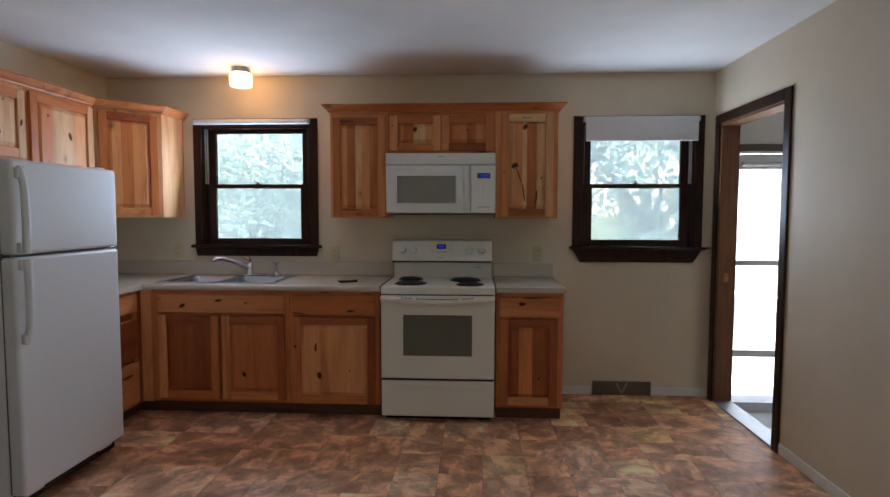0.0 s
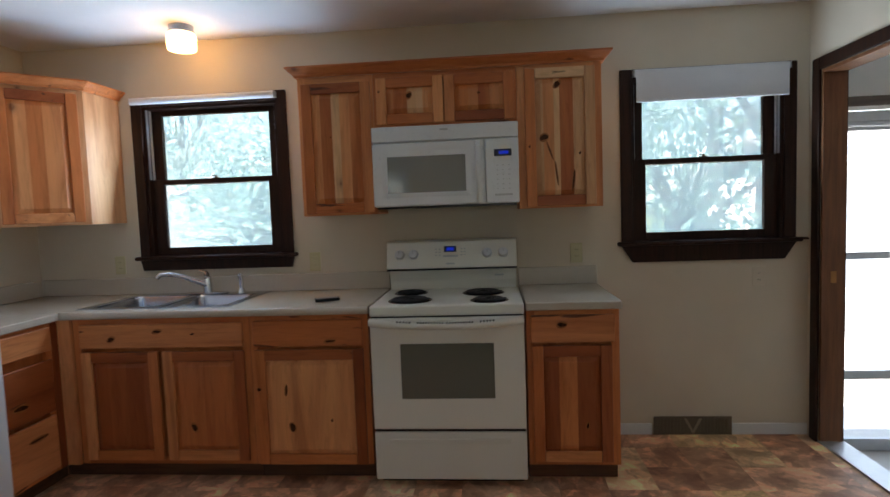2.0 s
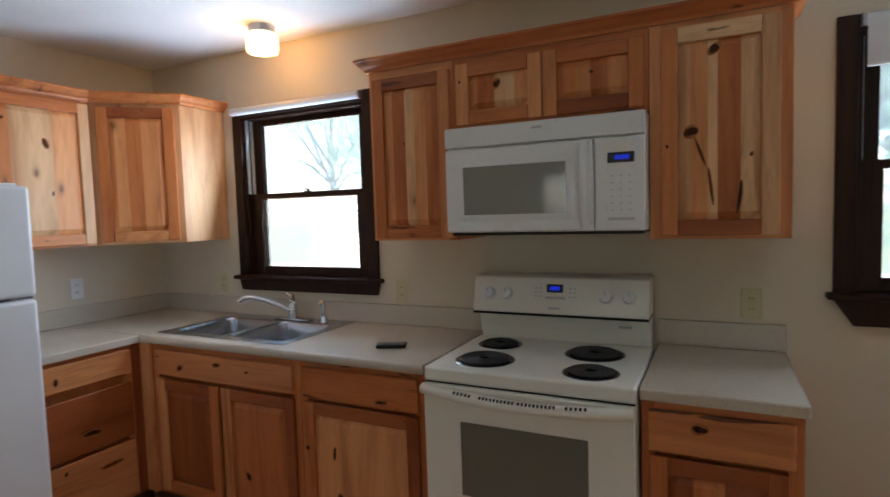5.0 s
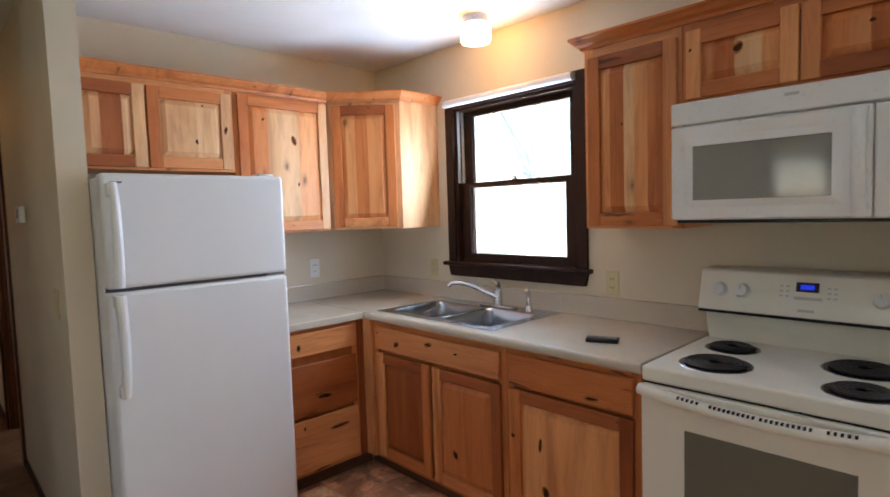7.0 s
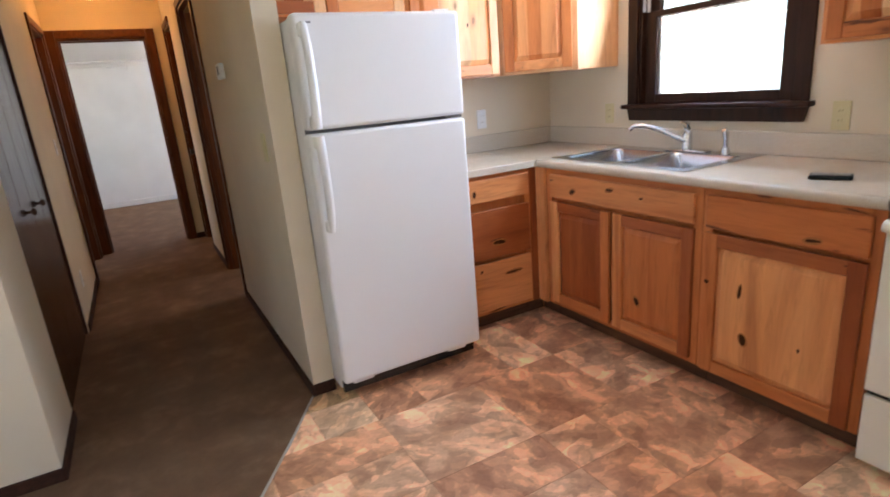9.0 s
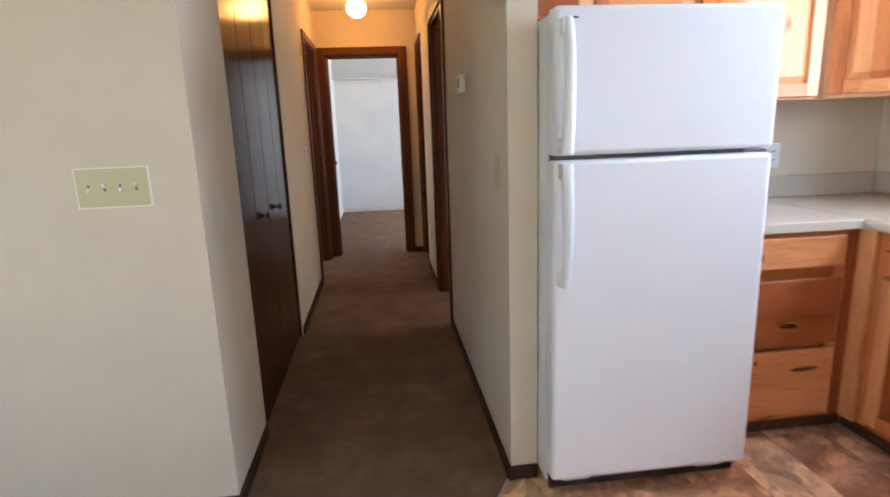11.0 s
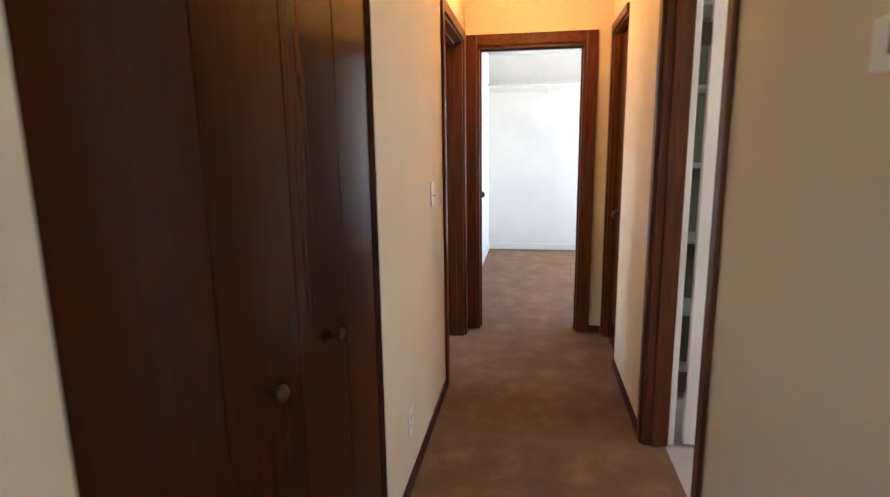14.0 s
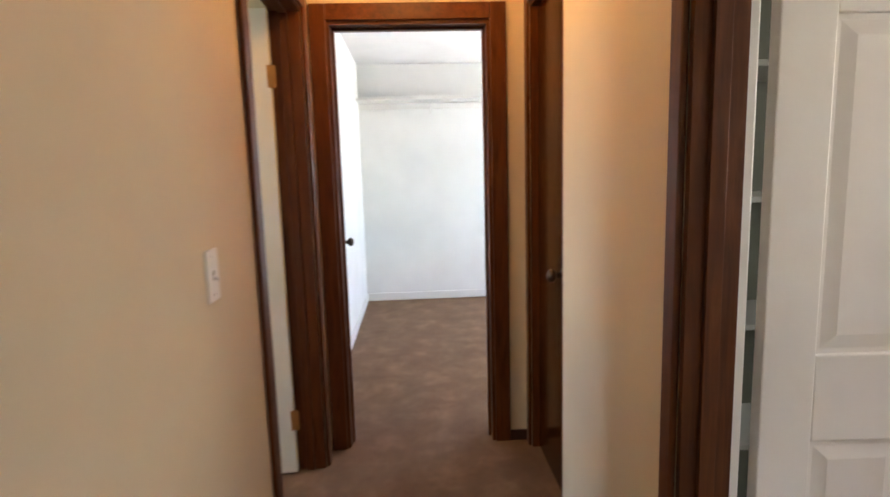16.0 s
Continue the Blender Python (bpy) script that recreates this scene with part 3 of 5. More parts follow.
# side door frame in the east wall: local x -> -y, local y -> +x
side = casing("door_1", pose(XR, 4.245, 0, 0, 0, -90), 0.84, 2.05, 0.0, 0.066, TRIM_DARK, TRIM_DARK, JAMB_ORANGE, 0.12, "dark brown door frame with an orange-stained jamb, open to the entry", 0.0)
bar("strike_plate", (0.018, 0.045, 0.90, 0.0205, 0.075, 0.965), BRASS, side, "small worn strike plate", 0.001)
bar("threshold", (0.0, -0.005, 0.0, 0.84, 0.13, 0.012), ALUMINIUM, side, "aluminium threshold", 0.003)
# hallway end door frame: local x -> +y, local y -> -x
end = casing("door_2", pose(XE, 1.437, 0, 0, 0, 90), 0.743, 2.035, 0.004, 0.072, TRIM_BROWN_Z, TRIM_BROWN_X, TRIM_BROWN_Z, 0.11, "brown stained door frame at the end of the hallway", 0.055)
# left door frame: wall south of the hallway, local x -> -x, local y -> -y
left = casing("door_3", pose(-5.13, HL, 0, 0, 0, 180), 0.84, 2.05, 0.004, 0.060, TRIM_BROWN_Z, TRIM_LEVEL, TRIM_BROWN_Z, 0.12, "brown stained door frame in the hallway, door open", 0.05)
# bathroom door frame: north side, local x -> +x, local y -> +y
casing("door_4", pose(-4.60, HR, 0, 0, 0, 0), 0.80, 2.05, 0.004, 0.050, TRIM_BROWN_Z, TRIM_LEVEL, TRIM_BROWN_Z, 0.11, "brown stained frame of the bathroom doorway", 0.035, back=WHITE_TRIM)
closet = casing("door_5", pose(-6.06, HR, 0, 0, 0, 0), 0.56, 2.08, 0.004, 0.05, TRIM_BROWN_Z, TRIM_LEVEL, TRIM_BROWN_Z, 0.11, "brown stained frame of the hallway closet", 0.0, "lh", False)


def knob_set(parent, x, y0, y1, z, material):
    """A round knob on each side of a door leaf that runs along local x."""
    for y, s in ((y0, -1), (y1, 1)):
        bm = bmesh.new()
        add_tube(bm, (x, y, z), (x, y + s * 0.006, z), 0.032, 0.030, 20)
        add_tube(bm, (x, y + s * 0.006, z), (x, y + s * 0.035, z), 0.011, 0.011, 12)
        bmesh.ops.create_uvsphere(bm, u_segments=16, v_segments=10, radius=0.027, matrix=Matrix.Translation((x, y + s * 0.050, z)) @ Matrix.Diagonal((1, 0.72, 1, 1)))
        part("knob", bm, material, parent, "dark bronze door knob", True)


def panel_door(name, m, width, height, label, panels=True):
    """A white door leaf; local x from the hinge edge, thickness along y, z up."""
    t = 0.035
    root = thing(name, m, label, "door")
    if not panels:
        bar("leaf", (0, 0, 0, width, t, height), WHITE_DOOR, root, "", 0.003)
        return root
    core = 0.010
    bar("core", (0.05, core, 0.05, width - 0.05, t - core, height - 0.05), WHITE_DOOR, root, "", 0)
    st, mid = 0.115, 0.10
    rails = [(0, 0.22), (0.740, 0.935), (1.625, 1.725), (height - 0.115, height)]
    for x0, x1 in ((0, st), (width / 2 - mid / 2, width / 2 + mid / 2), (width - st, width)):
        bar("stile", (x0, 0, 0, x1, t, height), WHITE_DOOR, root, "", 0.004)
    for z0, z1 in rails:
        for x0, x1 in ((st - 0.001, width / 2 - mid / 2 + 0.001), (width / 2 + mid / 2 - 0.001, width - st + 0.001)):
            bar("rail", (x0, 0.0006, z0, x1, t - 0.0006, z1), WHITE_DOOR, root, "", 0.004)
    for (a, z0), (z1, b) in zip(rails, rails[1:]):
        for x0, x1 in ((st, width / 2 - mid / 2), (width / 2 + mid / 2, width - st)):
            bm = bmesh.new()
            for y, s in ((core, -1), (t - core, 1)):
                o = [(x0 + 0.012, y, z0 + 0.012), (x1 - 0.012, y, z0 + 0.012), (x1 - 0.012, y, z1 - 0.012), (x0 + 0.012, y, z1 - 0.012)]
                i = [(x0 + 0.042, y + s * 0.007, z0 + 0.042), (x1 - 0.042, y + s * 0.007, z0 + 0.042), (x1 - 0.042, y + s * 0.007, z1 - 0.042), (x0 + 0.042, y + s * 0.007, z1 - 0.042)]
                vo, vi = [bm.verts.new(p) for p in o], [bm.verts.new(p) for p in i]
                bm.faces.new(vi)
                for k in range(4):
                    bm.faces.new((vo[k], vo[(k + 1) % 4], vi[(k + 1) % 4], vi[k]))
            part("panel", bm, WHITE_DOOR, root)
    return root


def hinges(parent, x, y, heights, material=BRASS):
    for z in heights:
        bm = bmesh.new()
        add_box(bm, x - 0.018, y - 0.0015, z - 0.045, x + 0.018, y + 0.0015, z + 0.045)
        add_tube(bm, (x, y - 0.004, z - 0.047), (x, y - 0.004, z + 0.047), 0.006, 0.006, 10)
        part("hinge", bm, material, parent, "brass hinge", True)


# bedroom door, folded back past square, its hinge edge towards the hallway
bed_door = panel_door("bedroom_door", pose(-6.235, 1.432, 0.012, 0, 0, 186), 0.735, 2.01, "white flush bedroom door standing open", False)
knob_set(bed_door, 0.675, 0, 0.035, 0.93, BRONZE)
for z in (0.22, 1.79):
    bar("hinge", (-0.0025, 0.004, z - 0.045, -0.0003, 0.032, z + 0.045), BRASS, bed_door, "brass hinge leaf", 0.0005)
# side room door, opened into the room at the far jamb
side_door = panel_door("side_room_door", pose(-5.948, HL - 0.125, 0.012, 0, 0, -88), 0.79, 2.02, "white panelled side room door standing open")
knob_set(side_door, 0.73, 0, 0.035, 0.93, BRONZE)
hinges(side_door, -0.004, 0.037, (0.25, 1.75))
# bathroom door, opened into the bathroom at the far jamb
bath_door = panel_door("bathroom_door", pose(-4.600, HR + 0.180, 0.012, 0, 0, 88), 0.755, 2.02, "white six-panel bathroom door standing open")
knob_set(bath_door, 0.69, 0, 0.035, 0.93, BRONZE)
for z in (0.30, 1.78):
    bar("hinge", (-0.055, 0.010, z - 0.045, 0.0, 0.013, z + 0.045), BRONZE, bath_door, "dark hinge", 0.0005)
# closed closet door at the hallway's end
closet_door = thing("closet_door", pose(-6.04, HR + 0.032, 0.012), "dark brown flush closet door, closed, with a sheen", "door")
bar("leaf", (0, 0, 0, 0.515, 0.035, 2.045), BIFOLD, closet_door, "", 0.002)
knob_set(closet_door, 0.44, 0, 0.035, 0.93, BRONZE)

# four-leaf bifold closet doors, set into the plastered opening
bifold = thing("bifold_door", pose(-2.61, HL - 0.012, 0.0, 0, 0, 180), "glossy dark brown four-leaf bifold closet door, closed", "closet door")
lw = 1.17 / 4
for k in range(4):
    leaf = bar("leaf", (0.01 + k * lw + 0.0015, 0.0, 0.015, 0.01 + (k + 1) * lw - 0.0015, 0.028, 2.035), BIFOLD, bifold, "", 0.003)
for x in (0.455, 0.785):
    bm = bmesh.new()
    add_tube(bm, (x, 0, 0.915), (x, -0.012, 0.915), 0.008, 0.008, 12)
    bmesh.ops.create_uvsphere(bm, u_segments=16, v_segments=10, radius=0.018, matrix=Matrix.Translation((x, -0.022, 0.915)) @ Matrix.Diagonal((1, 0.7, 1, 1)))
    part("knob", bm, dark_wood("brown_knob", (0.045, 0.018, 0.008), (0.08, 0.034, 0.014)), bifold, "small round wooden knob", True)
bar("track", (0.0, 0.0, 2.037, 1.19, 0.03, 2.06), BRONZE, bifold, "dark metal track", 0.001)
bm = bmesh.new()
add_box(bm, -3.7995, HL - 0.03, 0.004, -3.7925, HL - 0.002, 2.060, 0.001, 1)
add_box(bm, -3.7995, HL + 0.0005, 2.052, -2.61, HL + 0.006, 2.075, 0.002, 1)
structure("trim_bifold", bm, BASE_DARK, "narrow dark trim round the closet opening")


# ---- windows ----
def sash(name, parent, x0, x1, z0, z1, y, st, top, bottom):
    s = bar(name, (x0, y, z0, x0 + st, y + 0.032, z1), TRIM_DARK, parent, "", 0.003)
    bar("stile", (x1 - st, y, z0, x1, y + 0.032, z1), TRIM_DARK, s, "", 0.003)
    bar("rail", (x0 + st, y, z0, x1 - st, y + 0.032, z0 + bottom), TRIM_DARK, s, "", 0.003)
    bar("rail", (x0 + st, y, z1 - top, x1 - st, y + 0.032, z1), TRIM_DARK, s, "", 0.003)
    pane = bar("pane", (x0 + st - 0.004, y + 0.014, z0 + bottom - 0.004, x1 - st + 0.004, y + 0.018, z1 - top + 0.004), GLASS, s, "clear glass pane", 0)
    pane.visible_shadow = False
    return s


def window(name, m, hole, label, apron="straight", blind=0.03, turn=1):
    """A dark double-hung window in a wall; local y goes outwards from the wall's inner face."""
    x0, x1, z0, z1 = hole
    cx = (x0 + x1) / 2
    root = thing(name, m, label, "window", "", "structure")
    cw = 0.062
    bar("casing_side", (x0 - cw, -0.018, z0, x0 + 0.004, -0.0005, z1 + cw - 0.008), TRIM_DARK, root, "", 0.005)
    bar("casing_side", (x1 - 0.004, -0.018, z0, x1 + cw, -0.0005, z1 + cw - 0.008), TRIM_DARK, root, "", 0.005)
    bar("casing_head", (x0 + 0.004, -0.018, z1 - 0.004, x1 - 0.004, -0.0005, z1 + cw - 0.008), TRIM_DARK, root, "", 0.005)
    # lined opening
    bar("jamb", (x0 + 0.0005, 0, z0, x0 + 0.02, 0.15, z1), TRIM_DARK, root, "", 0.001)
    bar("jamb", (x1 - 0.02, 0, z0, x1 - 0.0005, 0.15, z1), TRIM_DARK, root, "", 0.001)
    bar("jamb", (x0 + 0.02, 0, z1 - 0.02, x1 - 0.02, 0.15, z1 - 0.0005), TRIM_DARK, root, "", 0.001)
    bar("stool", (x0 - cw - 0.022, -0.052, z0 - 0.004, x1 + cw + 0.022, 0.15, z0 + 0.020), TRIM_DARK, root, "dark window sill with rounded nose", 0.008)
    bm = bmesh.new()
    a = 0.016 if apron == "straight" else 0.062
    lowz = z0 - 0.068 if apron == "straight" else z0 - 0.10
    add_prism(bm, [(x0 - cw, -0.020, z0 - 0.0045), (x0 - cw + a, -0.020, lowz), (x1 + cw - a, -0.020, lowz), (x1 + cw, -0.020, z0 - 0.0045)], (0, 0.0195, 0))
    part("apron", bm, TRIM_DARK, root)
    mid = (z0 + z1) / 2 + 0.006
    s_low = sash("lower_sash", root, x0 + 0.022, x1 - 0.022, z0 + 0.021, mid + 0.016, 0.030, 0.068, 0.030, 0.048)
    s_up = sash("upper_sash", root, x0 + 0.024, x1 - 0.024, mid - 0.016, z1 - 0.021, 0.066, 0.058, 0.030, 0.030)
    bm = bmesh.new()
    add_box(bm, cx - 0.022, 0.034, mid + 0.016, cx + 0.022, 0.058, mid + 0.022, 0.002, 1)
    add_tube(bm, (cx, 0.045, mid + 0.022), (cx, 0.045, mid + 0.032), 0.008, 0.006, 12)
    add_box(bm, cx - 0.028, 0.038, mid + 0.029, cx + 0.006, 0.048, mid + 0.036, 0.002, 1)
    part("sash_lock", bm, BRONZE, s_low, "dark sash lock", True)
    for x in (x0 + 0.0205, x1 - 0.0225):
        bar("side_track", (x, 0.006, mid + 0.018, x + 0.002, 0.028, z1 - 0.02), ALUMINIUM, root, "aluminium sash track", 0)
        bar("side_track", (x, 0.040, mid + 0.018, x + 0.002, 0.062, z1 - 0.02), PLASTIC_WHITE, root, "white sash track", 0)
    # aluminium storm sash outside
    storm = bar("storm_frame", (x0 + 0.022, 0.118, z0 + 0.021, x0 + 0.050, 0.140, z1 - 0.021), ALUMINIUM, root, "aluminium storm window", 0.002)
    bar("storm_stile", (x1 - 0.050, 0.118, z0 + 0.021, x1 - 0.022, 0.140, z1 - 0.021), ALUMINIUM, storm, "", 0.002)
    bar("storm_rail", (x0 + 0.050, 0.118, z0 + 0.021, x1 - 0.050, 0.140, z0 + 0.043), ALUMINIUM, storm, "", 0.002)
    bar("storm_rail", (x0 + 0.050, 0.118, z1 - 0.043, x1 - 0.050, 0.140, z1 - 0.021), ALUMINIUM, storm, "", 0.002)
    bar("storm_rail", (x0 + 0.050, 0.118, mid - 0.010, x1 - 0.050, 0.140, mid + 0.012), ALUMINIUM, storm, "", 0.002)
    # Spans the whole window; its colour washes out the view like haze.
    bar("insect_screen", (x0 + 0.045, 0.1265, z0 + 0.035, x1 - 0.045, 0.1275, z1 - 0.035), SCREEN, storm, "fine insect screen, tinted pale blue to put haze over the view", 0)
    # roller blind
    if blind:
        b = thing(name.replace("window", "roller_blind"), m, "white roller blind rolled up at the window's head" if blind < 0.1 else "white roller blind pulled down a hand's width", "blind")
        b.name = "roller_blind"
        bm = bmesh.new()
        r = 0.021
        zt = z1 + 0.024
        add_tube(bm, (x0 + 0.014 - 0.045 * (blind < 0.1), -0.042, zt), (x1 + 0.0, -0.042, zt), r, r, 24)
        part("roll", bm, BLIND, b, "", True)
        if blind > 0.1:
            bm = bmesh.new()
            add_box(bm, x0 + 0.018, -0.0635, zt - blind, x1 - 0.004, -0.0620, zt)
            add_box(bm, x0 + 0.018, -0.067, zt - blind - 0.014, x1 - 0.004, -0.058, zt - blind, 0.003, 1)
            part("cloth", bm, BLIND, b, "white blind cloth with a hem bar")
        for x in (x0 + 0.008 - 0.045 * (blind < 0.1), x1 + 0.006):
            bar("bracket", (x - 0.002, -0.062, zt - 0.018, x + 0.002, -0.018, zt + 0.018), ALUMINIUM, b, "metal bracket", 0.001)
    return root


window("window_1", pose(0, YB, 0), WIN_L, "dark stained double-hung window above the sink", "straight", 0.03)
window("window_2", pose(0, YB, 0), WIN_R, "dark stained double-hung window with a shaped apron", "shaped", 0.150)
window("window_3", pose(0, YS, 0, 0, 0, 180), (1.28, 2.03, 0.95, 2.05), "dark stained double-hung living room window", "straight", 0)
# Unseen window, added round the opening of the south fill lamp.
window("window_4", pose(0, YS, 0, 0, 0, 180), (-1.28, 0.28, 0.88, 2.02), "unseen wide dark stained window, added round the living room fill lamp", "straight", 0)

# ledge from the sill to the side door
bm = bmesh.new()
add_box(bm, 1.822, YB - 0.05, 1.136, XR - 0.02, YB - 0.0005, 1.148, 0.003, 1)
structure("trim_ledge", bm, TRIM_DARK, "small dark ledge between sill and door frame")

# storm door in the entry's outer wall
storm_door = thing("storm_door", pose(2.06, YB + 0.10, -0.15), "aluminium storm door with three tall clear panes", "door")
bar("frame_side", (0.0, 0, 0, 0.045, 0.04, 2.0), WHITE_TRIM, storm_door, "", 0.002)
bar("frame_side", (0.885, 0, 0, 0.93, 0.04, 2.0), WHITE_TRIM, storm_door, "", 0.002)
bar("frame_head", (0.045, 0, 1.89, 0.885, 0.04, 2.0), ALUMINIUM, storm_door, "", 0.002)
for z0, z1 in ((0.0, 0.075), (0.435, 0.487), (1.150, 1.190)):
    bar("rail", (0.045, 0.004, z0, 0.885, 0.034, z1), ALUMINIUM, storm_door, "aluminium rail", 0.002)
for z0, z1 in ((0.075, 0.435), (0.487, 1.15), (1.19, 1.89)):
    p = bar("pane", (0.047, 0.016, z0, 0.883, 0.020, z1), GLASS, storm_door, "clear glass pane", 0)
    p.visible_shadow = False
bm = bmesh.new()
add_tube(bm, (0.06, -0.02, 1.925), (0.50, -0.02, 1.925), 0.016, 0.016, 16)
add_tube(bm, (0.50, -0.02, 1.925), (0.74, -0.02, 1.925), 0.006, 0.006, 10)
part("closer", bm, ALUMINIUM, storm_door, "aluminium door closer", True)
bar("latch", (0.010, -0.02, 0.80, 0.035, 0.0, 0.90), BRONZE, storm_door, "small dark latch", 0.003)
bm = bmesh.new()
add_box(bm, 2.04, YB - 0.016, 1.862, 3.01, YB - 0.0005, 1.915, 0.004, 1)
structure("trim_entry_door", bm, dark_wood("taupe_trim", (0.10, 0.08, 0.07), (0.17, 0.13, 0.11), "x"), "taupe door head trim in the entry")


# ---- kitchen cabinets ----
def raised_panel(parent, x0, x1, z0, z1, y, tones, rng):
    """Glued-up boards with a raised field; each board is one piece of its own tone."""
    s, drop = 0.030, 0.0145
    cuts = [0.0]
    for tone in tones:
        cuts.append(cuts[-1] + rng.uniform(0.6, 1.4))
    cuts = [x0 + (x1 - x0) * c / cuts[-1] for c in cuts]

    def depth(x, z):
        d = min(x - x0, x1 - x, z - z0, z1 - z)
        return y + drop * (1 - min(1, max(0, d / s)))

    for tone, a, b in zip(tones, cuts, cuts[1:]):
        xs = sorted({a, b, *[v for v in (x0 + s, x1 - s) if a < v < b]})
        zs = [z0, z0 + s, z1 - s, z1]
        bm = bmesh.new()
        grid = [[bm.verts.new((x, depth(x, z), z)) for z in zs] for x in xs]
        for i in range(len(xs) - 1):
            for j in range(3):
                bm.faces.new((grid[i][j], grid[i + 1][j], grid[i + 1][j + 1], grid[i][j + 1]))
        back = [bm.verts.new((x, y + 0.016, z)) for x, z in ((a, z0), (b, z0), (b, z1), (a, z1))]
        bm.faces.new(back)
        part("board", bm, WOOD[tone, "z"], parent)


def cabinet_door(parent, x0, x1, z0, z1, y, tones, rng, name="door"):
    """A frame-and-panel door whose back lies at local y. tones: panel boards, then stile, stile, low rail, high rail."""
    t, st = 0.019, 0.054
    yf = y - t
    boards, rim = tones
    d = bar(name, (x0, yf, z0, x0 + st, y - 0.0006, z1), WOOD[rim[0], "z"], parent, "hickory door with a raised panel of mixed boards", 0.004)
    bar("stile", (x1 - st, yf, z0, x1, y - 0.0006, z1), WOOD[rim[1], "z"], d, "", 0.004)
    bar("rail", (x0 + st, yf + 0.0006, z0, x1 - st, y - 0.0006, z0 + st), WOOD[rim[2], "x"], d, "", 0.004)
    bar("rail", (x0 + st, yf + 0.0006, z1 - st, x1 - st, y - 0.0006, z1), WOOD[rim[3], "x"], d, "", 0.004)
    raised_panel(d, x0 + st - 0.003, x1 - st + 0.003, z0 + st - 0.003, z1 - st + 0.003, yf + 0.0025, boards, rng)
    return d


def cabinet(name, m, width, height, depth, fronts, label, seed, kick=0.0, group="kitchen cabinets", body_top=None, rim="r"):
    """A face-frame cabinet; local x along the wall, the wall at y 0, the room towards -y. fronts: (kind, x0, x1, z0, z1, tones)."""
    rng = random.Random(seed)
    root = thing(name, m, label, "cabinet", group)
    fr = 0.02
    up, level = WOOD[rim, "z"], WOOD[rim, "x"]
    bar("body", (0.0006, -depth + fr, kick, width - 0.0006, -0.003, body_top or height), up, root, "", 0.001)
    y = -depth
    st = 0.04
    bar("frame_stile", (0.0006, y, kick, st, y + fr - 0.0005, height), up, root, "", 0.001)
    bar("frame_stile", (width - st, y, kick, width - 0.0006, y + fr - 0.0005, height), up, root, "", 0.001)
    bar("frame_rail", (st, y + 0.0006, kick, width - st, y + fr - 0.0005, kick + 0.04), level, root, "", 0.001)
    bar("frame_rail", (st, y + 0.0006, height - 0.045, width - st, y + fr - 0.0005, height), level, root, "", 0.001)
    if kick:
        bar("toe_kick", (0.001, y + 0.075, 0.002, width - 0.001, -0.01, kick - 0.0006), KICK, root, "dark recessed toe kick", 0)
    for kind, x0, x1, z0, z1, tones in fronts:
        if kind == "door":
            cabinet_door(root, x0, x1, z0, z1, y, tones, rng)
        else:
            bar("drawer_front", (x0, y - 0.019, z0, x1, y - 0.0006, z1), WOOD[tones, "x"], root, "hickory drawer front with a dark knot", 0.006, 3)
    return root


BD = 0.61
TOP = 0.875
sink_base = cabinet("base_cabinet", pose(-2.115, YB, 0), 0.955, TOP, BD, [
    ("drawer", 0.045, 0.925, 0.720, 0.845, "h"), ("door", 0.045, 0.465, 0.125, 0.700, ("ddd", "hrrd")), ("door", 0.490, 0.925, 0.125, 0.700, ("rr", "hdhd"))],
    "hickory sink base cabinet with two doors", 11, 0.10, body_top=0.735)
wide_base = cabinet("base_cabinet", pose(-1.158, YB, 0), 0.613, TOP, BD, [
    ("drawer", 0.022, 0.585, 0.715, 0.850, "r"), ("door", 0.022, 0.585, 0.105, 0.700, ("h", "rdrd"))],
    "hickory base cabinet with a drawer and a knotty door", 25, 0.10)
narrow_base = cabinet("base_cabinet", pose(0.236, YB, 0), 0.444, TOP, BD, [
    ("drawer", 0.020, 0.420, 0.715, 0.850, "h"), ("door", 0.025, 0.405, 0.120, 0.700, ("drd", "rdhd"))],
    "narrow hickory base cabinet beside the stove", 31, 0.10)
drawers = cabinet("drawer_cabinet", pose(XL, 3.215, 0, 0, 0, 90), 0.475, TOP, BD, [
    ("drawer", 0.02, 0.455, 0.735, 0.855, "h"), ("drawer", 0.02, 0.455, 0.420, 0.690, "d"), ("drawer", 0.02, 0.455, 0.125, 0.400, "h")],
    "hickory drawer cabinet with three drawers beside the fridge", 42, 0.10)
corner = thing("corner_cabinet", pose(XL, YB, 0), "hickory filler cabinet in the blind corner", "cabinet", "kitchen cabinets")
bar("body", (0.003, -0.668, 0.10, 0.590, -0.003, TOP), WOOD["r", "z"], corner, "", 0.001)
bar("filler", (0.592, -0.669, 0.10, 0.612, -0.612, TOP), WOOD["d", "z"], corner, "dark corner stile", 0.002)
bar("filler", (0.612, -0.630, 0.10, 0.684, -0.6105, TOP), WOOD["h", "z"], corner, "pale corner stile", 0.002)
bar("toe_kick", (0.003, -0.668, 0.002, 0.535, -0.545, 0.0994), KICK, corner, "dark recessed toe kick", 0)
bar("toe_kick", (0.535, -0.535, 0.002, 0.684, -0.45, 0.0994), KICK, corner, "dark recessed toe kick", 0)

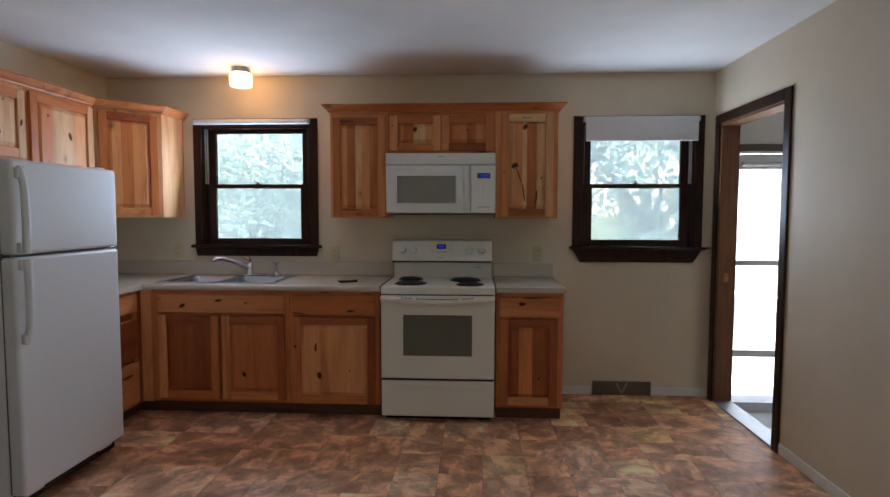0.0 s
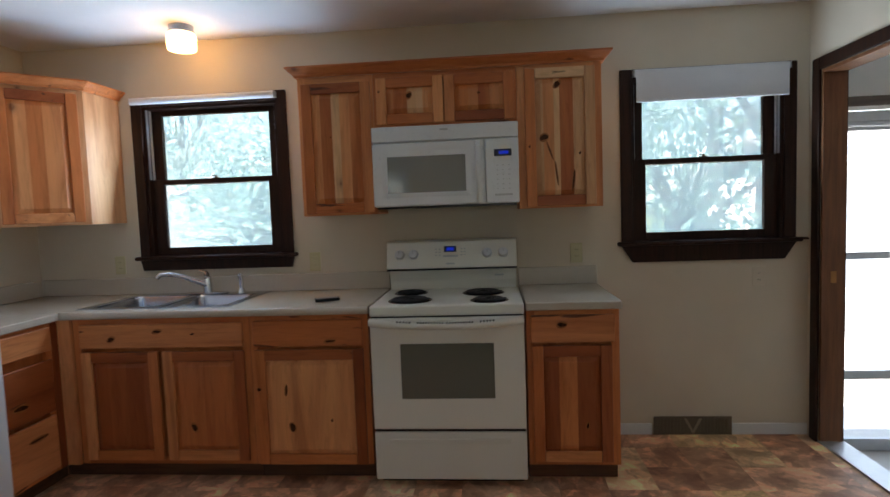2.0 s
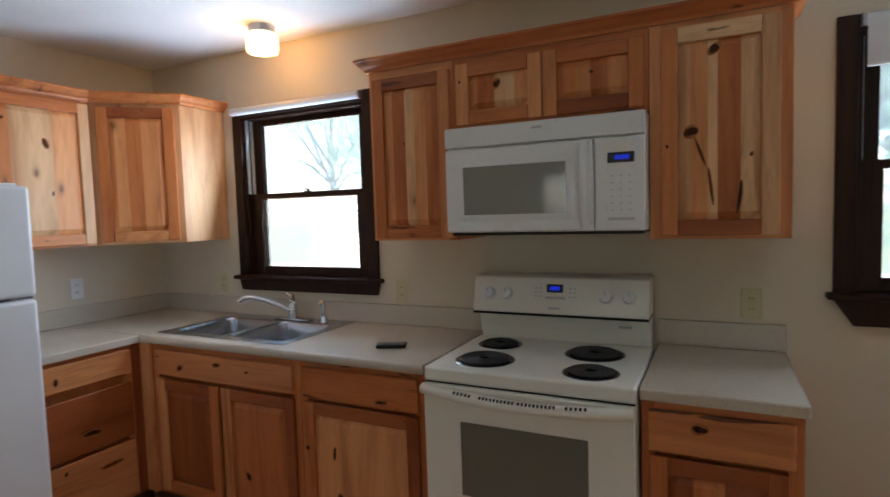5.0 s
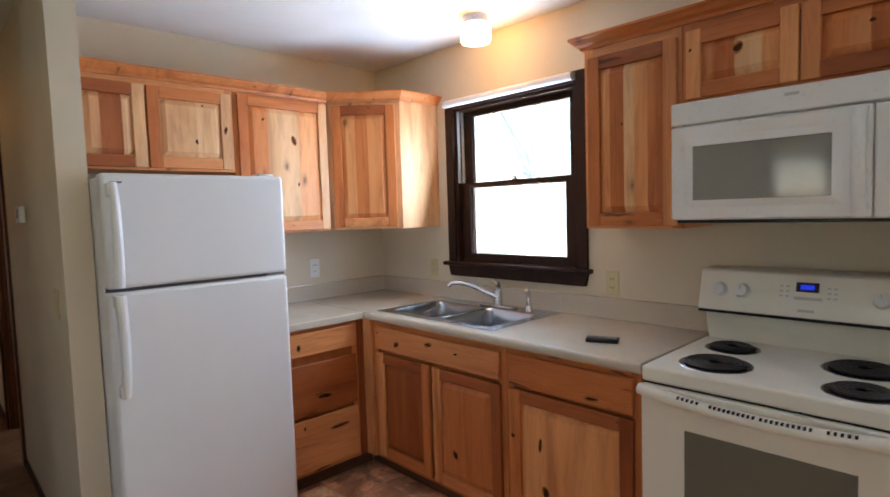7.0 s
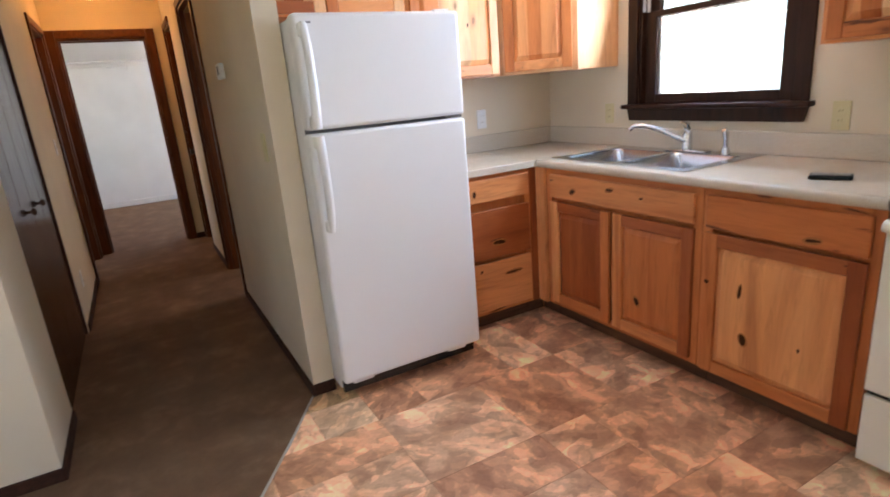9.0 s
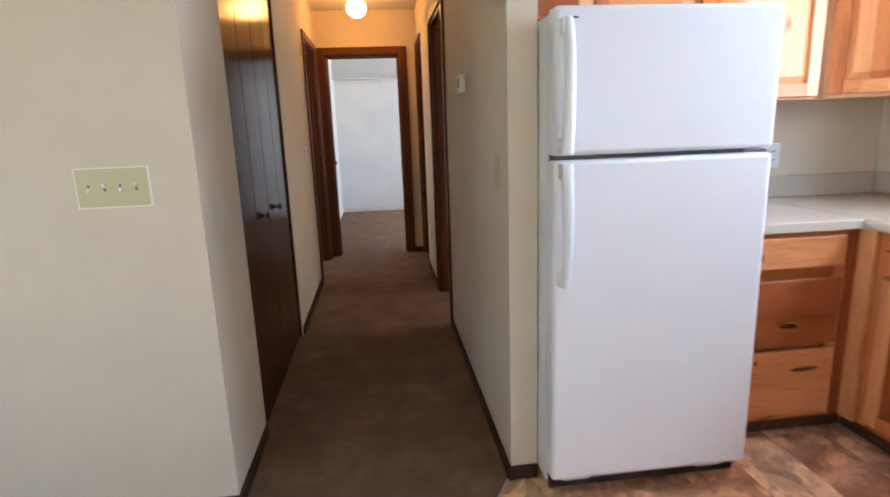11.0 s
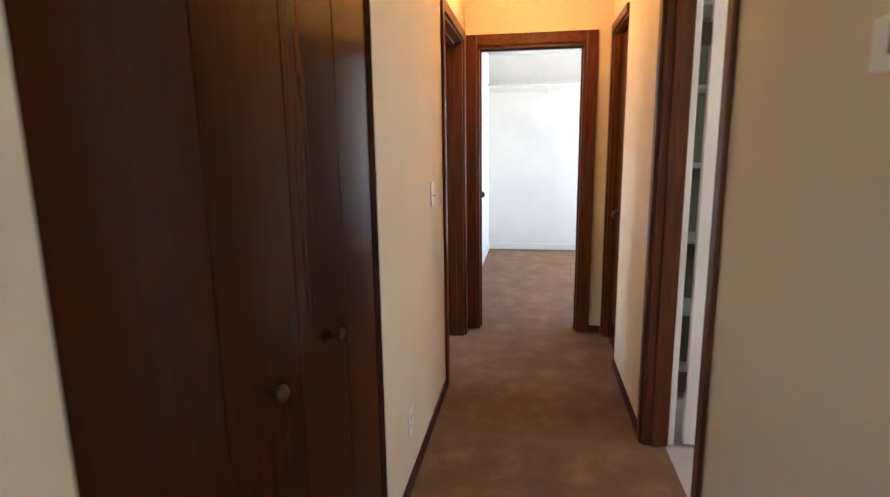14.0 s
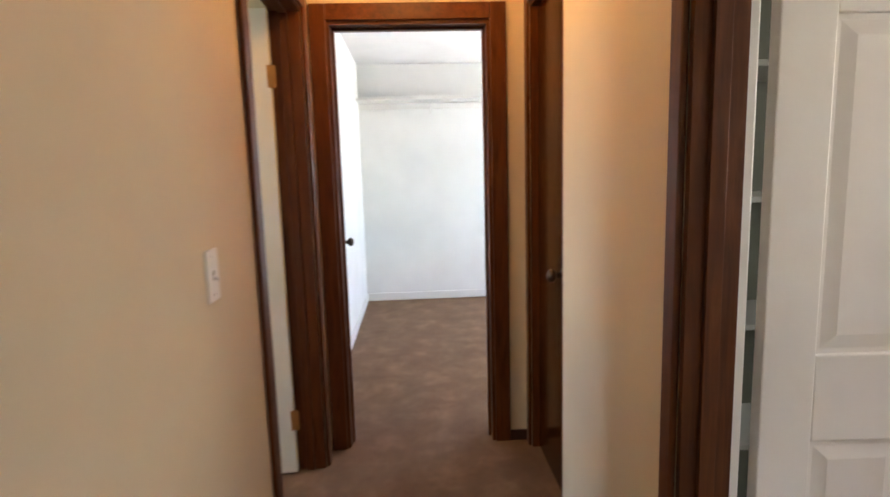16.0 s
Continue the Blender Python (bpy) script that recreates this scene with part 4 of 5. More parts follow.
UD = 0.305
UB, UT = 1.365, 2.115
upper_left = cabinet("wall_cabinet", pose(-0.947, YB, UB), 0.415, UT - UB, UD, [("door", 0.022, 0.400, 0.012, 0.712, ("hrchr", "rhrd"))],
        "hickory wall cabinet with one tall door", 53, rim="h")
upper_mid = cabinet("wall_cabinet", pose(-0.531, YB, 1.825), 0.766, UT - 1.825, UD, [("door", 0.018, 0.378, 0.016, 0.262, ("hrch", "hhrr")), ("door", 0.384, 0.752, 0.016, 0.262, ("rhrh", "hrdr"))],
        "short hickory wall cabinet above the microwave", 67)
upper_right = cabinet("wall_cabinet", pose(0.236, YB, UB), 0.439, UT - UB, UD, [("door", 0.040, 0.402, 0.012, 0.728, ("chcrc", "rcdc"))],
        "hickory wall cabinet with a large dark knot", 71, rim="h")
over_fridge = cabinet("wall_cabinet", pose(XL, 2.449, 1.695, 0, 0, 90), 0.738, UT - 1.695, UD, [("door", 0.012, 0.316, 0.012, 0.395, ("cdc", "ccdd")), ("door", 0.325, 0.722, 0.012, 0.395, ("cc", "rchr"))],
        "short hickory wall cabinet above the fridge", 83, rim="h")
upper_west = cabinet("wall_cabinet", pose(XL, 3.188, UB, 0, 0, 90), 0.561, UT - UB, UD, [("door", 0.018, 0.549, 0.012, 0.735, ("rch", "rchr"))],
        "hickory wall cabinet with one wide door", 97, rim="h")
# diagonal corner wall cabinet
diag = thing("corner_wall_cabinet", pose(XL, YB, UB), "hickory wall cabinet set diagonally in the corner", "cabinet", "kitchen cabinets")
bm = bmesh.new()
add_prism(bm, [(0.003, -0.003, 0), (0.003, -0.61, 0), (0.305, -0.61, 0), (0.61, -0.305, 0), (0.61, -0.003, 0)], (0, 0, UT - UB))
part("body", bm, WOOD["c", "z"], diag, "pale hickory sides")
rng = random.Random(7)


def turned(obs, m):
    """Turns parts that were built square to the wall."""
    for ob in obs:
        ob.data.transform(m)


dl = math.hypot(0.305, 0.305)
d = cabinet_door(diag, 0.030, dl - 0.030, 0.015, 0.728, 0.0, ("hrh", "rrhd"), rng)
slant = pose(0.305, -0.61, 0, 0, 0, 45)
turned([d, *d.children], slant)


# dark knots in the boards, where they catch the eye
def knot(parent, x, z, y, rx, rz, lean=0.0, seed=1):
    rng = random.Random(seed)
    rx, rz = rx * 0.86, rz * 0.9
    w0, w1 = rng.uniform(0, 6), rng.uniform(0, 6)
    if max(rx, rz) > 0.012:
        halo = bmesh.new()
        add_prism(halo, [(x + (rx + 0.003) * 1.1 * math.cos(a) + lean * (rz + 0.008) * math.sin(a), y + 0.001, z + (rz + 0.008) * math.sin(a)) for a in [2 * math.pi * k / 22 for k in range(22)]], (0, -0.0013, 0))
        part("knot_ring", halo, KNOT_RING, parent, "brown grain round a knot")
    bm = bmesh.new()
    ring = []
    for k in range(22):
        a = 2 * math.pi * k / 22
        r = 1 + 0.16 * math.sin(2 * a + w0) + 0.09 * math.sin(3 * a + w1) + rng.uniform(-0.04, 0.04)
        u, v = rx * r * math.cos(a), rz * r * math.sin(a)
        ring.append((x + u + lean * v, y + 0.001, z + v))
    add_prism(bm, ring, (0, -0.0016, 0))
    part("knot", bm, KNOT, parent, "dark knot in the board")


PB, PU = -BD - 0.0165, -UD - 0.0165
FB, FU = -BD - 0.019, -UD - 0.019
for n_knot, (cab, x, z, y, rx, rz, lean) in enumerate([
    (upper_right, 0.136, 0.370, PU, 0.022, 0.018, 0.2), (upper_right, 0.208, 0.640, PU, 0.017, 0.015, 0.5),
    (upper_right, 0.165, 0.300, PU, 0.003, 0.050, -0.35), (upper_right, 0.198, 0.180, PU, 0.003, 0.065, -0.12),
    (upper_right, 0.320, 0.282, PU, 0.007, 0.008, 0.0),
    (upper_right, 0.285, 0.140, PU, 0.006, 0.055, 0.1), (upper_right, 0.060, 0.325, FU, 0.006, 0.007, 0.0),
    (upper_left, 0.178, 0.423, PU, 0.004, 0.007, 0.0), (upper_mid, 0.196, 0.165, PU, 0.014, 0.016, 0.2),
    (upper_mid, 0.568, 0.160, PU, 0.008, 0.008, 0.0), (upper_mid, 0.035, 0.19, FU, 0.006, 0.006, 0.0),
    (sink_base, 0.220, 0.768, FB, 0.020, 0.011, 0.5), (sink_base, 0.472, 0.806, FB, 0.024, 0.007, 0.8), (sink_base, 0.66, 0.79, FB, 0.012, 0.006, 0.2),
    (sink_base, 0.640, 0.300, PB, 0.014, 0.022, -0.3), (wide_base, 0.205, 0.300, PB, 0.017, 0.021, -0.2),
    (wide_base, 0.180, 0.492, PB, 0.006, 0.026, 0.1), (wide_base, 0.040, 0.498, FB, 0.010, 0.011, 0.0), (wide_base, 0.410, 0.335, PB, 0.006, 0.008, 0.0),
    (wide_base, 0.42, 0.742, FB, 0.030, 0.006, 0.6), (narrow_base, 0.170, 0.803, FB, 0.024, 0.011, 0.3), (narrow_base, 0.285, 0.303, PB, 0.006, 0.016, 0.0),
    (drawers, 0.244, 0.505, FB, 0.045, 0.012, 0.3), (drawers, 0.330, 0.320, FB, 0.060, 0.006, 0.6), (drawers, 0.105, 0.784, FB, 0.010, 0.014, 0.0), (drawers, 0.12, 0.36, FB, 0.009, 0.009, 0.0),
    (upper_west, 0.333, 0.514, PU, 0.013, 0.022, -0.2), (upper_west, 0.155, 0.617, PU, 0.008, 0.009, 0.0), (upper_west, 0.352, 0.271, PU, 0.006, 0.012, 0.0),
    (over_fridge, 0.544, 0.145, PU, 0.008, 0.013, 0.0), (over_fridge, 0.579, 0.323, PU, 0.005, 0.005, 0.0), (over_fridge, 0.690, 0.211, FU, 0.006, 0.016, 0.2)]):
    knot(cab, x, z, y, rx, rz, lean, 100 + n_knot)

# crown mouldings
CROWN = [(0.0, 0.0), (0.012, 0.0), (0.016, 0.012), (0.030, 0.022), (0.044, 0.038), (0.050, 0.042), (0.050, 0.052), (0.0, 0.052)]


def crown(path, label):
    bm = bmesh.new()
    add_sweep(bm, CROWN, path)
    root = thing("crown_molding", Matrix(), label, "molding", "crown moldings")
    part("molding", bm, WOOD["r", "x"], root)


zc = UT + 0.0005
crown([(-0.947, YB - 0.003, zc), (-0.947, YB - UD, zc), (0.675, YB - UD, zc), (0.675, YB - 0.003, zc)], "hickory crown molding along the cabinets above the stove")
crown([(XL + UD, 2.449, zc), (XL + UD, 3.749, zc), (XL + 0.61, YB - UD, zc), (XL + 0.61, YB - 0.003, zc)], "hickory crown molding round the corner cabinets")

# ---- countertop ----
counter = thing("countertop", pose(XL, YB, 0), "speckled beige laminate countertop with a low backsplash", "countertop")
CT, CE = 0.915, 0.640
SX0, SX1, SY0, SY1 = 0.705, 1.505, -0.555, -0.055
X_END = -0.536 - XL
bm = bmesh.new()
add_box(bm, 0.003, -1.15, TOP + 0.001, CE, -CE, CT, 0.006, 2)
part("left_leg", bm, COUNTER, counter, "", True)
for box in ((0.003, -CE + 0.0004, SX0, -0.003), (SX1, -CE + 0.006, X_END, -0.003), (SX0 + 0.0002, -CE + 0.006, SX1 - 0.0002, SY0), (SX0 + 0.0002, SY1, SX1 - 0.0002, -0.003)):
    bar("slab", (box[0], box[1], TOP + 0.001, box[2], box[3], CT), COUNTER, counter, "", 0)
bm = bmesh.new()
add_path_tube(bm, [(CE + 0.01, -CE + 0.008, (CT + TOP) / 2), (X_END, -CE + 0.008, (CT + TOP) / 2)], [(0.016, 0.0195)] * 2, 20)
part("front_edge", bm, COUNTER, counter, "rolled front edge", True)
bar("backsplash", (0.022, -0.022, CT + 0.0005, X_END, -0.003, 1.018), COUNTER, counter, "", 0.004)
bar("backsplash", (0.003, -1.15, CT + 0.0005, 0.022, -0.0225, 1.018), COUNTER, counter, "", 0.004)
counter2 = thing("countertop", pose(0.234, YB, 0), "short laminate countertop beside the stove", "countertop")
bm = bmesh.new()
add_box(bm, 0.0, -CE, TOP + 0.001, 0.456, -0.003, CT, 0.007, 3)
part("slab", bm, COUNTER, counter2, "", True)
bar("backsplash", (0.0, -0.022, CT + 0.0005, 0.456, -0.003, 1.018), COUNTER, counter2, "", 0.004)

# ---- sink ----
sink = thing("sink", pose(XL + (SX0 + SX1) / 2, YB + (SY0 + SY1) / 2, CT), "stainless steel double-bowl sink set in the counter", "sink")
hw, hd = (SX1 - SX0) / 2, (SY1 - SY0) / 2


def bowl(x0, x1, y0, y1, deep):
    bm = bmesh.new()

    def ring(inset, z, r):
        pts = []
        cx, cy = (x0 + x1) / 2, (y0 + y1) / 2
        a, b = (x1 - x0) / 2 - inset, (y1 - y0) / 2 - inset
        for sx, sy, base in ((1, 1, 0), (-1, 1, 90), (-1, -1, 180), (1, -1, 270)):
            for k in range(5):
                ang = radians(base + 90 * k / 4)
                pts.append(bm.verts.new((cx + sx * (a - r) + r * math.cos(ang), cy + sy * (b - r) + r * math.sin(ang), z)))
        return pts
    rings = [ring(-0.002, 0.004, 0.05), ring(0.004, -0.004, 0.05), ring(0.010, -deep + 0.03, 0.055), ring(0.035, -deep, 0.06)]
    for p, q in zip(rings, rings[1:]):
        for i in range(20):
            bm.faces.new((p[i], p[(i + 1) % 20], q[(i + 1) % 20], q[i]))
    bm.faces.new(rings[-1])
    part("bowl", bm, STEEL, sink, "stainless bowl", True)
    bm = bmesh.new()
    add_tube(bm, ((x0 + x1) / 2, (y0 + y1) / 2, -deep + 0.0005), ((x0 + x1) / 2, (y0 + y1) / 2, -deep + 0.004), 0.042, 0.038, 24)
    part("drain", bm, CHROME, sink, "round chrome drain", True)


B0, B1 = -hd + 0.03, hd - 0.085
bowl(-hw + 0.03, -0.015, B0, B1, 0.16)
bowl(0.015, hw - 0.03, B0, B1, 0.16)
bm = bmesh.new()
r0 = 0.022
for box in ((-hw - r0, -hd - r0, hw + r0, B0), (-hw - r0, B1, hw + r0, hd + r0), (-hw - r0, B0, -hw + 0.03, B1), (hw - 0.03, B0, hw + r0, B1), (-0.015, B0, 0.015, B1)):
    add_box(bm, box[0], box[1], 0.0008, box[2], box[3], 0.0045)
part("rim", bm, STEEL, sink, "flat stainless rim")
faucet = thing("faucet", pose(-1.640, 4.262, CT + 0.005), "chrome kitchen faucet with a long low spout", "faucet")
bm = bmesh.new()
add_box(bm, -0.12, -0.028, 0, 0.12, 0.028, 0.012, 0.005, 2)
add_tube(bm, (0, 0, 0.012), (0, 0, 0.095), 0.026, 0.022, 24)
part("body", bm, CHROME, faucet, "", True)
bm = bmesh.new()
sp = [(0, -0.01, 0.055), (-0.05, -0.05, 0.085), (-0.10, -0.095, 0.118), (-0.15, -0.14, 0.138), (-0.185, -0.175, 0.140), (-0.20, -0.19, 0.122)]
add_path_tube(bm, sp, [0.016, 0.014, 0.0125, 0.0125, 0.0125, 0.012], 14)
part("spout", bm, CHROME, faucet, "", True)
bm = bmesh.new()
add_path_tube(bm, [(0, 0, 0.095), (0.0, -0.002, 0.112), (-0.012, 0.012, 0.128), (-0.055, 0.02, 0.140)], [0.021, 0.017, 0.011, 0.008], 14)
part("lever", bm, CHROME, faucet, "chrome lever", True)
sprayer = thing("side_sprayer", pose(-1.430, 4.262, CT + 0.005), "chrome side sprayer beside the faucet", "sprayer")
bm = bmesh.new()
add_tube(bm, (0, 0, 0), (0, 0, 0.03), 0.022, 0.017, 20)
part("base", bm, CHROME, sprayer, "", True)
bm = bmesh.new()
add_path_tube(bm, [(0, 0, 0.03), (0, 0, 0.07), (0, -0.004, 0.095), (0.0, -0.018, 0.112)], [0.011, 0.012, 0.014, 0.012], 14)
part("head", bm, CHROME, sprayer, "", True)

phone = thing("phone", pose(-0.800, 3.925, CT + 0.0005, 0, 0, 24), "black smartphone lying on the counter", "phone")
bar("body", (-0.064, -0.033, 0, 0.064, 0.033, 0.015), PHONE, phone, "", 0.006, 3)
bar("screen", (-0.056, -0.026, 0.0148, 0.056, 0.026, 0.0154), DISPLAY, phone, "dark glass screen", 0.0002, 1)

# ---- stove ----
stove = thing("stove", pose(-0.151, YB, 0), "off-white electric coil stove with oven below", "stove")
SW = 0.378
bar("body", (-SW, -0.615, 0.055, SW, -0.03, 0.895), BISQUE, stove, "", 0.003)
bar("base", (-SW + 0.02, -0.58, 0.0, SW - 0.02, -0.05, 0.055), BLACK, stove, "dark recessed base", 0)
bar("drawer", (-SW + 0.002, -0.652, 0.042, SW - 0.002, -0.6155, 0.283), BISQUE, stove, "storage drawer front", 0.006, 3)
bar("drawer_grip", (-0.30, -0.662, 0.232, 0.30, -0.6515, 0.252), BISQUE, stove, "moulded grip", 0.004, 3)
door = bar("oven_door", (-SW + 0.002, -0.658, 0.300, SW - 0.002, -0.6155, 0.855), BISQUE, stove, "oven door with a dark window", 0.007, 3)
bar("window", (-0.228, -0.6605, 0.455, 0.228, -0.6575, 0.728), OVEN_GLASS, door, "dark oven window", 0.001)
bm = bmesh.new()
pts = [(x, -0.672 - 0.026 * (1 - (x / SW) ** 2), 0.842 - 0.018 * (1 - (x / SW) ** 2)) for x in [SW * (k / 8 - 1) * 0.985 for k in range(17)]]
add_path_tube(bm, pts, [(0.022, 0.020)] * 17, 14)
add_box(bm, -SW + 0.004, -0.685, 0.822, -SW + 0.030, -0.655, 0.856, 0.005, 2)
add_box(bm, SW - 0.030, -0.685, 0.822, SW - 0.004, -0.655, 0.856, 0.005, 2)
part("handle", bm, BISQUE, door, "broad curved oven handle", True)
for x0, x1, n in ((-0.23, -0.17, 5), (-0.13, -0.01, 10), (0.01, 0.13, 10), (0.17, 0.23, 5)):
    for k in range(n):
        x = x0 + (x1 - x0) * k / (n - 1)
        yc, zc = -0.672 - 0.026 * (1 - (x / SW) ** 2), 0.842 - 0.018 * (1 - (x / SW) ** 2)
        bar("vent_slot", (x - 0.0035, yc - 0.017, zc + 0.008, x + 0.0035, yc - 0.007, zc + 0.0195), BLACK, door, "", 0)
bm = bmesh.new()
add_box(bm, -SW, -0.650, 0.862, SW, -0.085, 0.915, 0.010, 3)
# Black strips fill the two front gaps, in place of their shade.
bar("drawer_gap", (-SW + 0.006, -0.640, 0.2832, SW - 0.006, -0.60, 0.2998), BLACK, stove, "black strip for the shade in the gap above the drawer", 0)
bar("front_gap", (-SW + 0.006, -0.640, 0.8552, SW - 0.006, -0.60, 0.8618), BLACK, stove, "black strip for the shade in the gap under the cooktop", 0)
part("cooktop", bm, BISQUE, stove, "off-white enamel cooktop", True)
for x, y, r in ((-0.195, -0.488, 0.098), (-0.225, -0.235, 0.078), (0.178, -0.275, 0.098), (0.212, -0.525, 0.080)):
    bm = bmesh.new()
    add_tube(bm, (x, y, 0.9152), (x, y, 0.9185), r + 0.014, r + 0.010, 36)
    rim = bmesh.new()
    add_tube(rim, (x, y, 0.9148), (x, y, 0.9165), r + 0.018, r + 0.016, 36)
    pan = part("drip_pan", bm, BLACK, stove, "black drip pan", True)
    part("rim", rim, STEEL, pan, "bright metal rim", True)
    bm = bmesh.new()
    turns = 5 if r > 0.09 else 4
    n = 26 * turns
    pts = [(x + (0.018 + (r - 0.02) * k / n) * math.cos(2 * math.pi * turns * k / n), y + (0.018 + (r - 0.02) * k / n) * math.sin(2 * math.pi * turns * k / n), 0.924) for k in range(n + 1)]
    add_path_tube(bm, pts, [(0.0080, 0.004)] * (n + 1), 6)
    part("coil", bm, COIL, pan, "black heating coil", True)
bm = bmesh.new()
add_prism(bm, [(-SW + 0.012, -0.085, 0.905), (-SW + 0.012, -0.02, 0.905), (-SW + 0.012, -0.02, 1.035), (-SW + 0.012, -0.120, 1.035), (-SW + 0.012, -0.105, 0.965)], (2 * SW - 0.024, 0, 0))
part("riser", bm, BISQUE, stove, "off-white back riser")
# Black filler paints the dark line of shade below the control panel.
bar("gap", (-SW + 0.010, -0.1895, 1.0352, SW - 0.010, -0.03, 1.0455), BLACK, stove, "black strip for the shade under the control panel", 0)
bm = bmesh.new()
add_prism(bm, [(-SW + 0.008, -0.190, 1.046), (-SW + 0.008, -0.02, 1.046), (-SW + 0.008, -0.02, 1.200), (-SW + 0.008, -0.135, 1.200), (-SW + 0.008, -0.150, 1.193)], (2 * SW - 0.016, 0, 0))
bmesh.ops.bevel(bm, geom=list(bm.edges), offset=0.004, segments=2, affect="EDGES", profile=0.5)
panel = part("control_panel", bm, BISQUE, stove, "sloped control panel", True)
PN = Vector((0, -math.cos(math.atan2(0.04, 0.147)), math.sin(math.atan2(0.04, 0.147))))


def on_panel(x, z):
    f = (z - 1.046) / 0.147
    return Vector((x, -0.190 + 0.040 * f, z))


for x in (-0.295, -0.215, 0.205, 0.295):
    bm = bmesh.new()
    p = on_panel(x, 1.125)
    add_tube(bm, p - PN * 0.002, p + PN * 0.005, 0.029, 0.0275, 28)
    add_tube(bm, p + PN * 0.005, p + PN * 0.024, 0.026, 0.022, 28)
    knob = part("knob", bm, PLASTIC_WHITE, stove, "round white burner knob", True)
    bm = bmesh.new()
    add_tube(bm, p + PN * 0.024 + Vector((0, -0.001, 0.003)), p + PN * 0.0245 + Vector((0, -0.006, 0.019)), 0.002, 0.002, 6)
    part("pointer", bm, PRINT, knob)


def panel_plate(name, x0, x1, z0, z1, lift, material, parent, label=""):
    bm = bmesh.new()
    add_prism(bm, [on_panel(x0, z0) - PN * 0.003, on_panel(x1, z0) - PN * 0.003, on_panel(x1, z1) - PN * 0.003, on_panel(x0, z1) - PN * 0.003], PN * (0.003 + lift))
    return part(name, bm, material, parent, label)


clock = panel_plate("clock", -0.040, 0.030, 1.135, 1.168, 0.0012, DISPLAY, stove, "black clock display")
panel_plate("digits", -0.026, 0.016, 1.143, 1.160, 0.0018, BLUE_DIGITS, clock, "blue lit digits")
panel_plate("badge", -0.030, 0.020, 1.066, 1.075, 0.0008, PRINT, stove, "small grey badge")
panel_plate("keypad", -0.045, 0.040, 1.108, 1.118, 0.0008, PRINT, stove, "row of grey buttons")
for x in (-0.085, -0.065, 0.060, 0.078):
    for z in (1.118, 1.135, 1.152):
        panel_plate("button_mark", x - 0.005, x + 0.005, z - 0.003, z + 0.003, 0.0008, PRINT, stove)
bar("nameplate", (0.245, -0.1195, 0.988, 0.295, -0.111, 0.997), PRINT, stove, "small grey nameplate", 0.001)

# ---- microwave ----
mw = thing("microwave", pose(-0.148, YB, 1.400), "white over-the-range microwave under the short cabinet", "microwave")
MWW = 0.381
bar("body", (-MWW, -0.385, 0, MWW, -0.003, 0.415), APPLIANCE, mw, "", 0.004)
bar("underside", (-MWW + 0.01, -0.380, -0.012, MWW - 0.01, -0.02, -0.0006), BLACK, mw, "dark vented underside", 0.002)
bar("top_grille", (-MWW, -0.412, 0.336, MWW, -0.3855, 0.415), APPLIANCE, mw, "white top vent panel", 0.006, 3)
mdoor = bar("door", (-MWW, -0.412, 0.002, 0.205, -0.3855, 0.330), APPLIANCE, mw, "white door with a wide window", 0.008, 3)
bm = bmesh.new()
o = [(-0.330, 0.045), (0.135, 0.045), (0.135, 0.285), (-0.330, 0.285)]
i = [(-0.302, 0.070), (0.107, 0.070), (0.107, 0.258), (-0.302, 0.258)]
for (k, (ax, az)) in enumerate(o):
    bx, bz = o[(k + 1) % 4]
    cx, cz = i[(k + 1) % 4]
    dx, dz = i[k]
    f = [bm.verts.new((ax, -0.4125, az)), bm.verts.new((bx, -0.4125, bz)), bm.verts.new((cx, -0.4165, cz)), bm.verts.new((dx, -0.4165, dz))]
    bm.faces.new(f)
    b = [bm.verts.new((v.co.x, -0.4110, v.co.z)) for v in f]
    bm.faces.new(b[::-1])
    bm.faces.new((f[3], f[2], b[2], b[3]))
    bm.faces.new((f[1], f[0], b[0], b[1]))
part("window_frame", bm, APPLIANCE, mdoor, "raised white frame")
bar("window", (-0.302, -0.4150, 0.070, 0.107, -0.4125, 0.258), MW_GLASS, mdoor, "grey reflecting window", 0.0006, 1)
bm = bmesh.new()
add_path_tube(bm, [(0.176, -0.420, 0.012), (0.176, -0.440, 0.04), (0.176, -0.447, 0.165), (0.176, -0.440, 0.29), (0.176, -0.420, 0.318)], [(0.017, 0.012)] * 5, 16)
part("handle", bm, APPLIANCE, mdoor, "upright white handle", True)
ctl = bar("control_panel", (0.209, -0.412, 0.002, MWW, -0.3855, 0.330), APPLIANCE, mw, "white control panel", 0.006, 3)
md = bar("display", (0.255, -0.4135, 0.240, 0.345, -0.4115, 0.276), DISPLAY, ctl, "black display", 0.0006, 1)
bar("digits", (0.280, -0.4142, 0.250, 0.328, -0.4136, 0.266), BLUE_DIGITS, md, "blue lit digits", 0)
for r in range(6):
    for c in range(3):
        bar("key_mark", (0.266 + c * 0.030, -0.4124, 0.072 + r * 0.024, 0.274 + c * 0.030, -0.4119, 0.076 + r * 0.024), PRINT, ctl, "", 0)
bar("badge", (0.255, -0.4130, 0.038, 0.345, -0.4119, 0.048), PRINT, ctl, "grey lettering bar", 0)
bar("badge", (-0.02, -0.4130, 0.385, 0.02, -0.4119, 0.395), PRINT, mw, "small grey badge", 0)

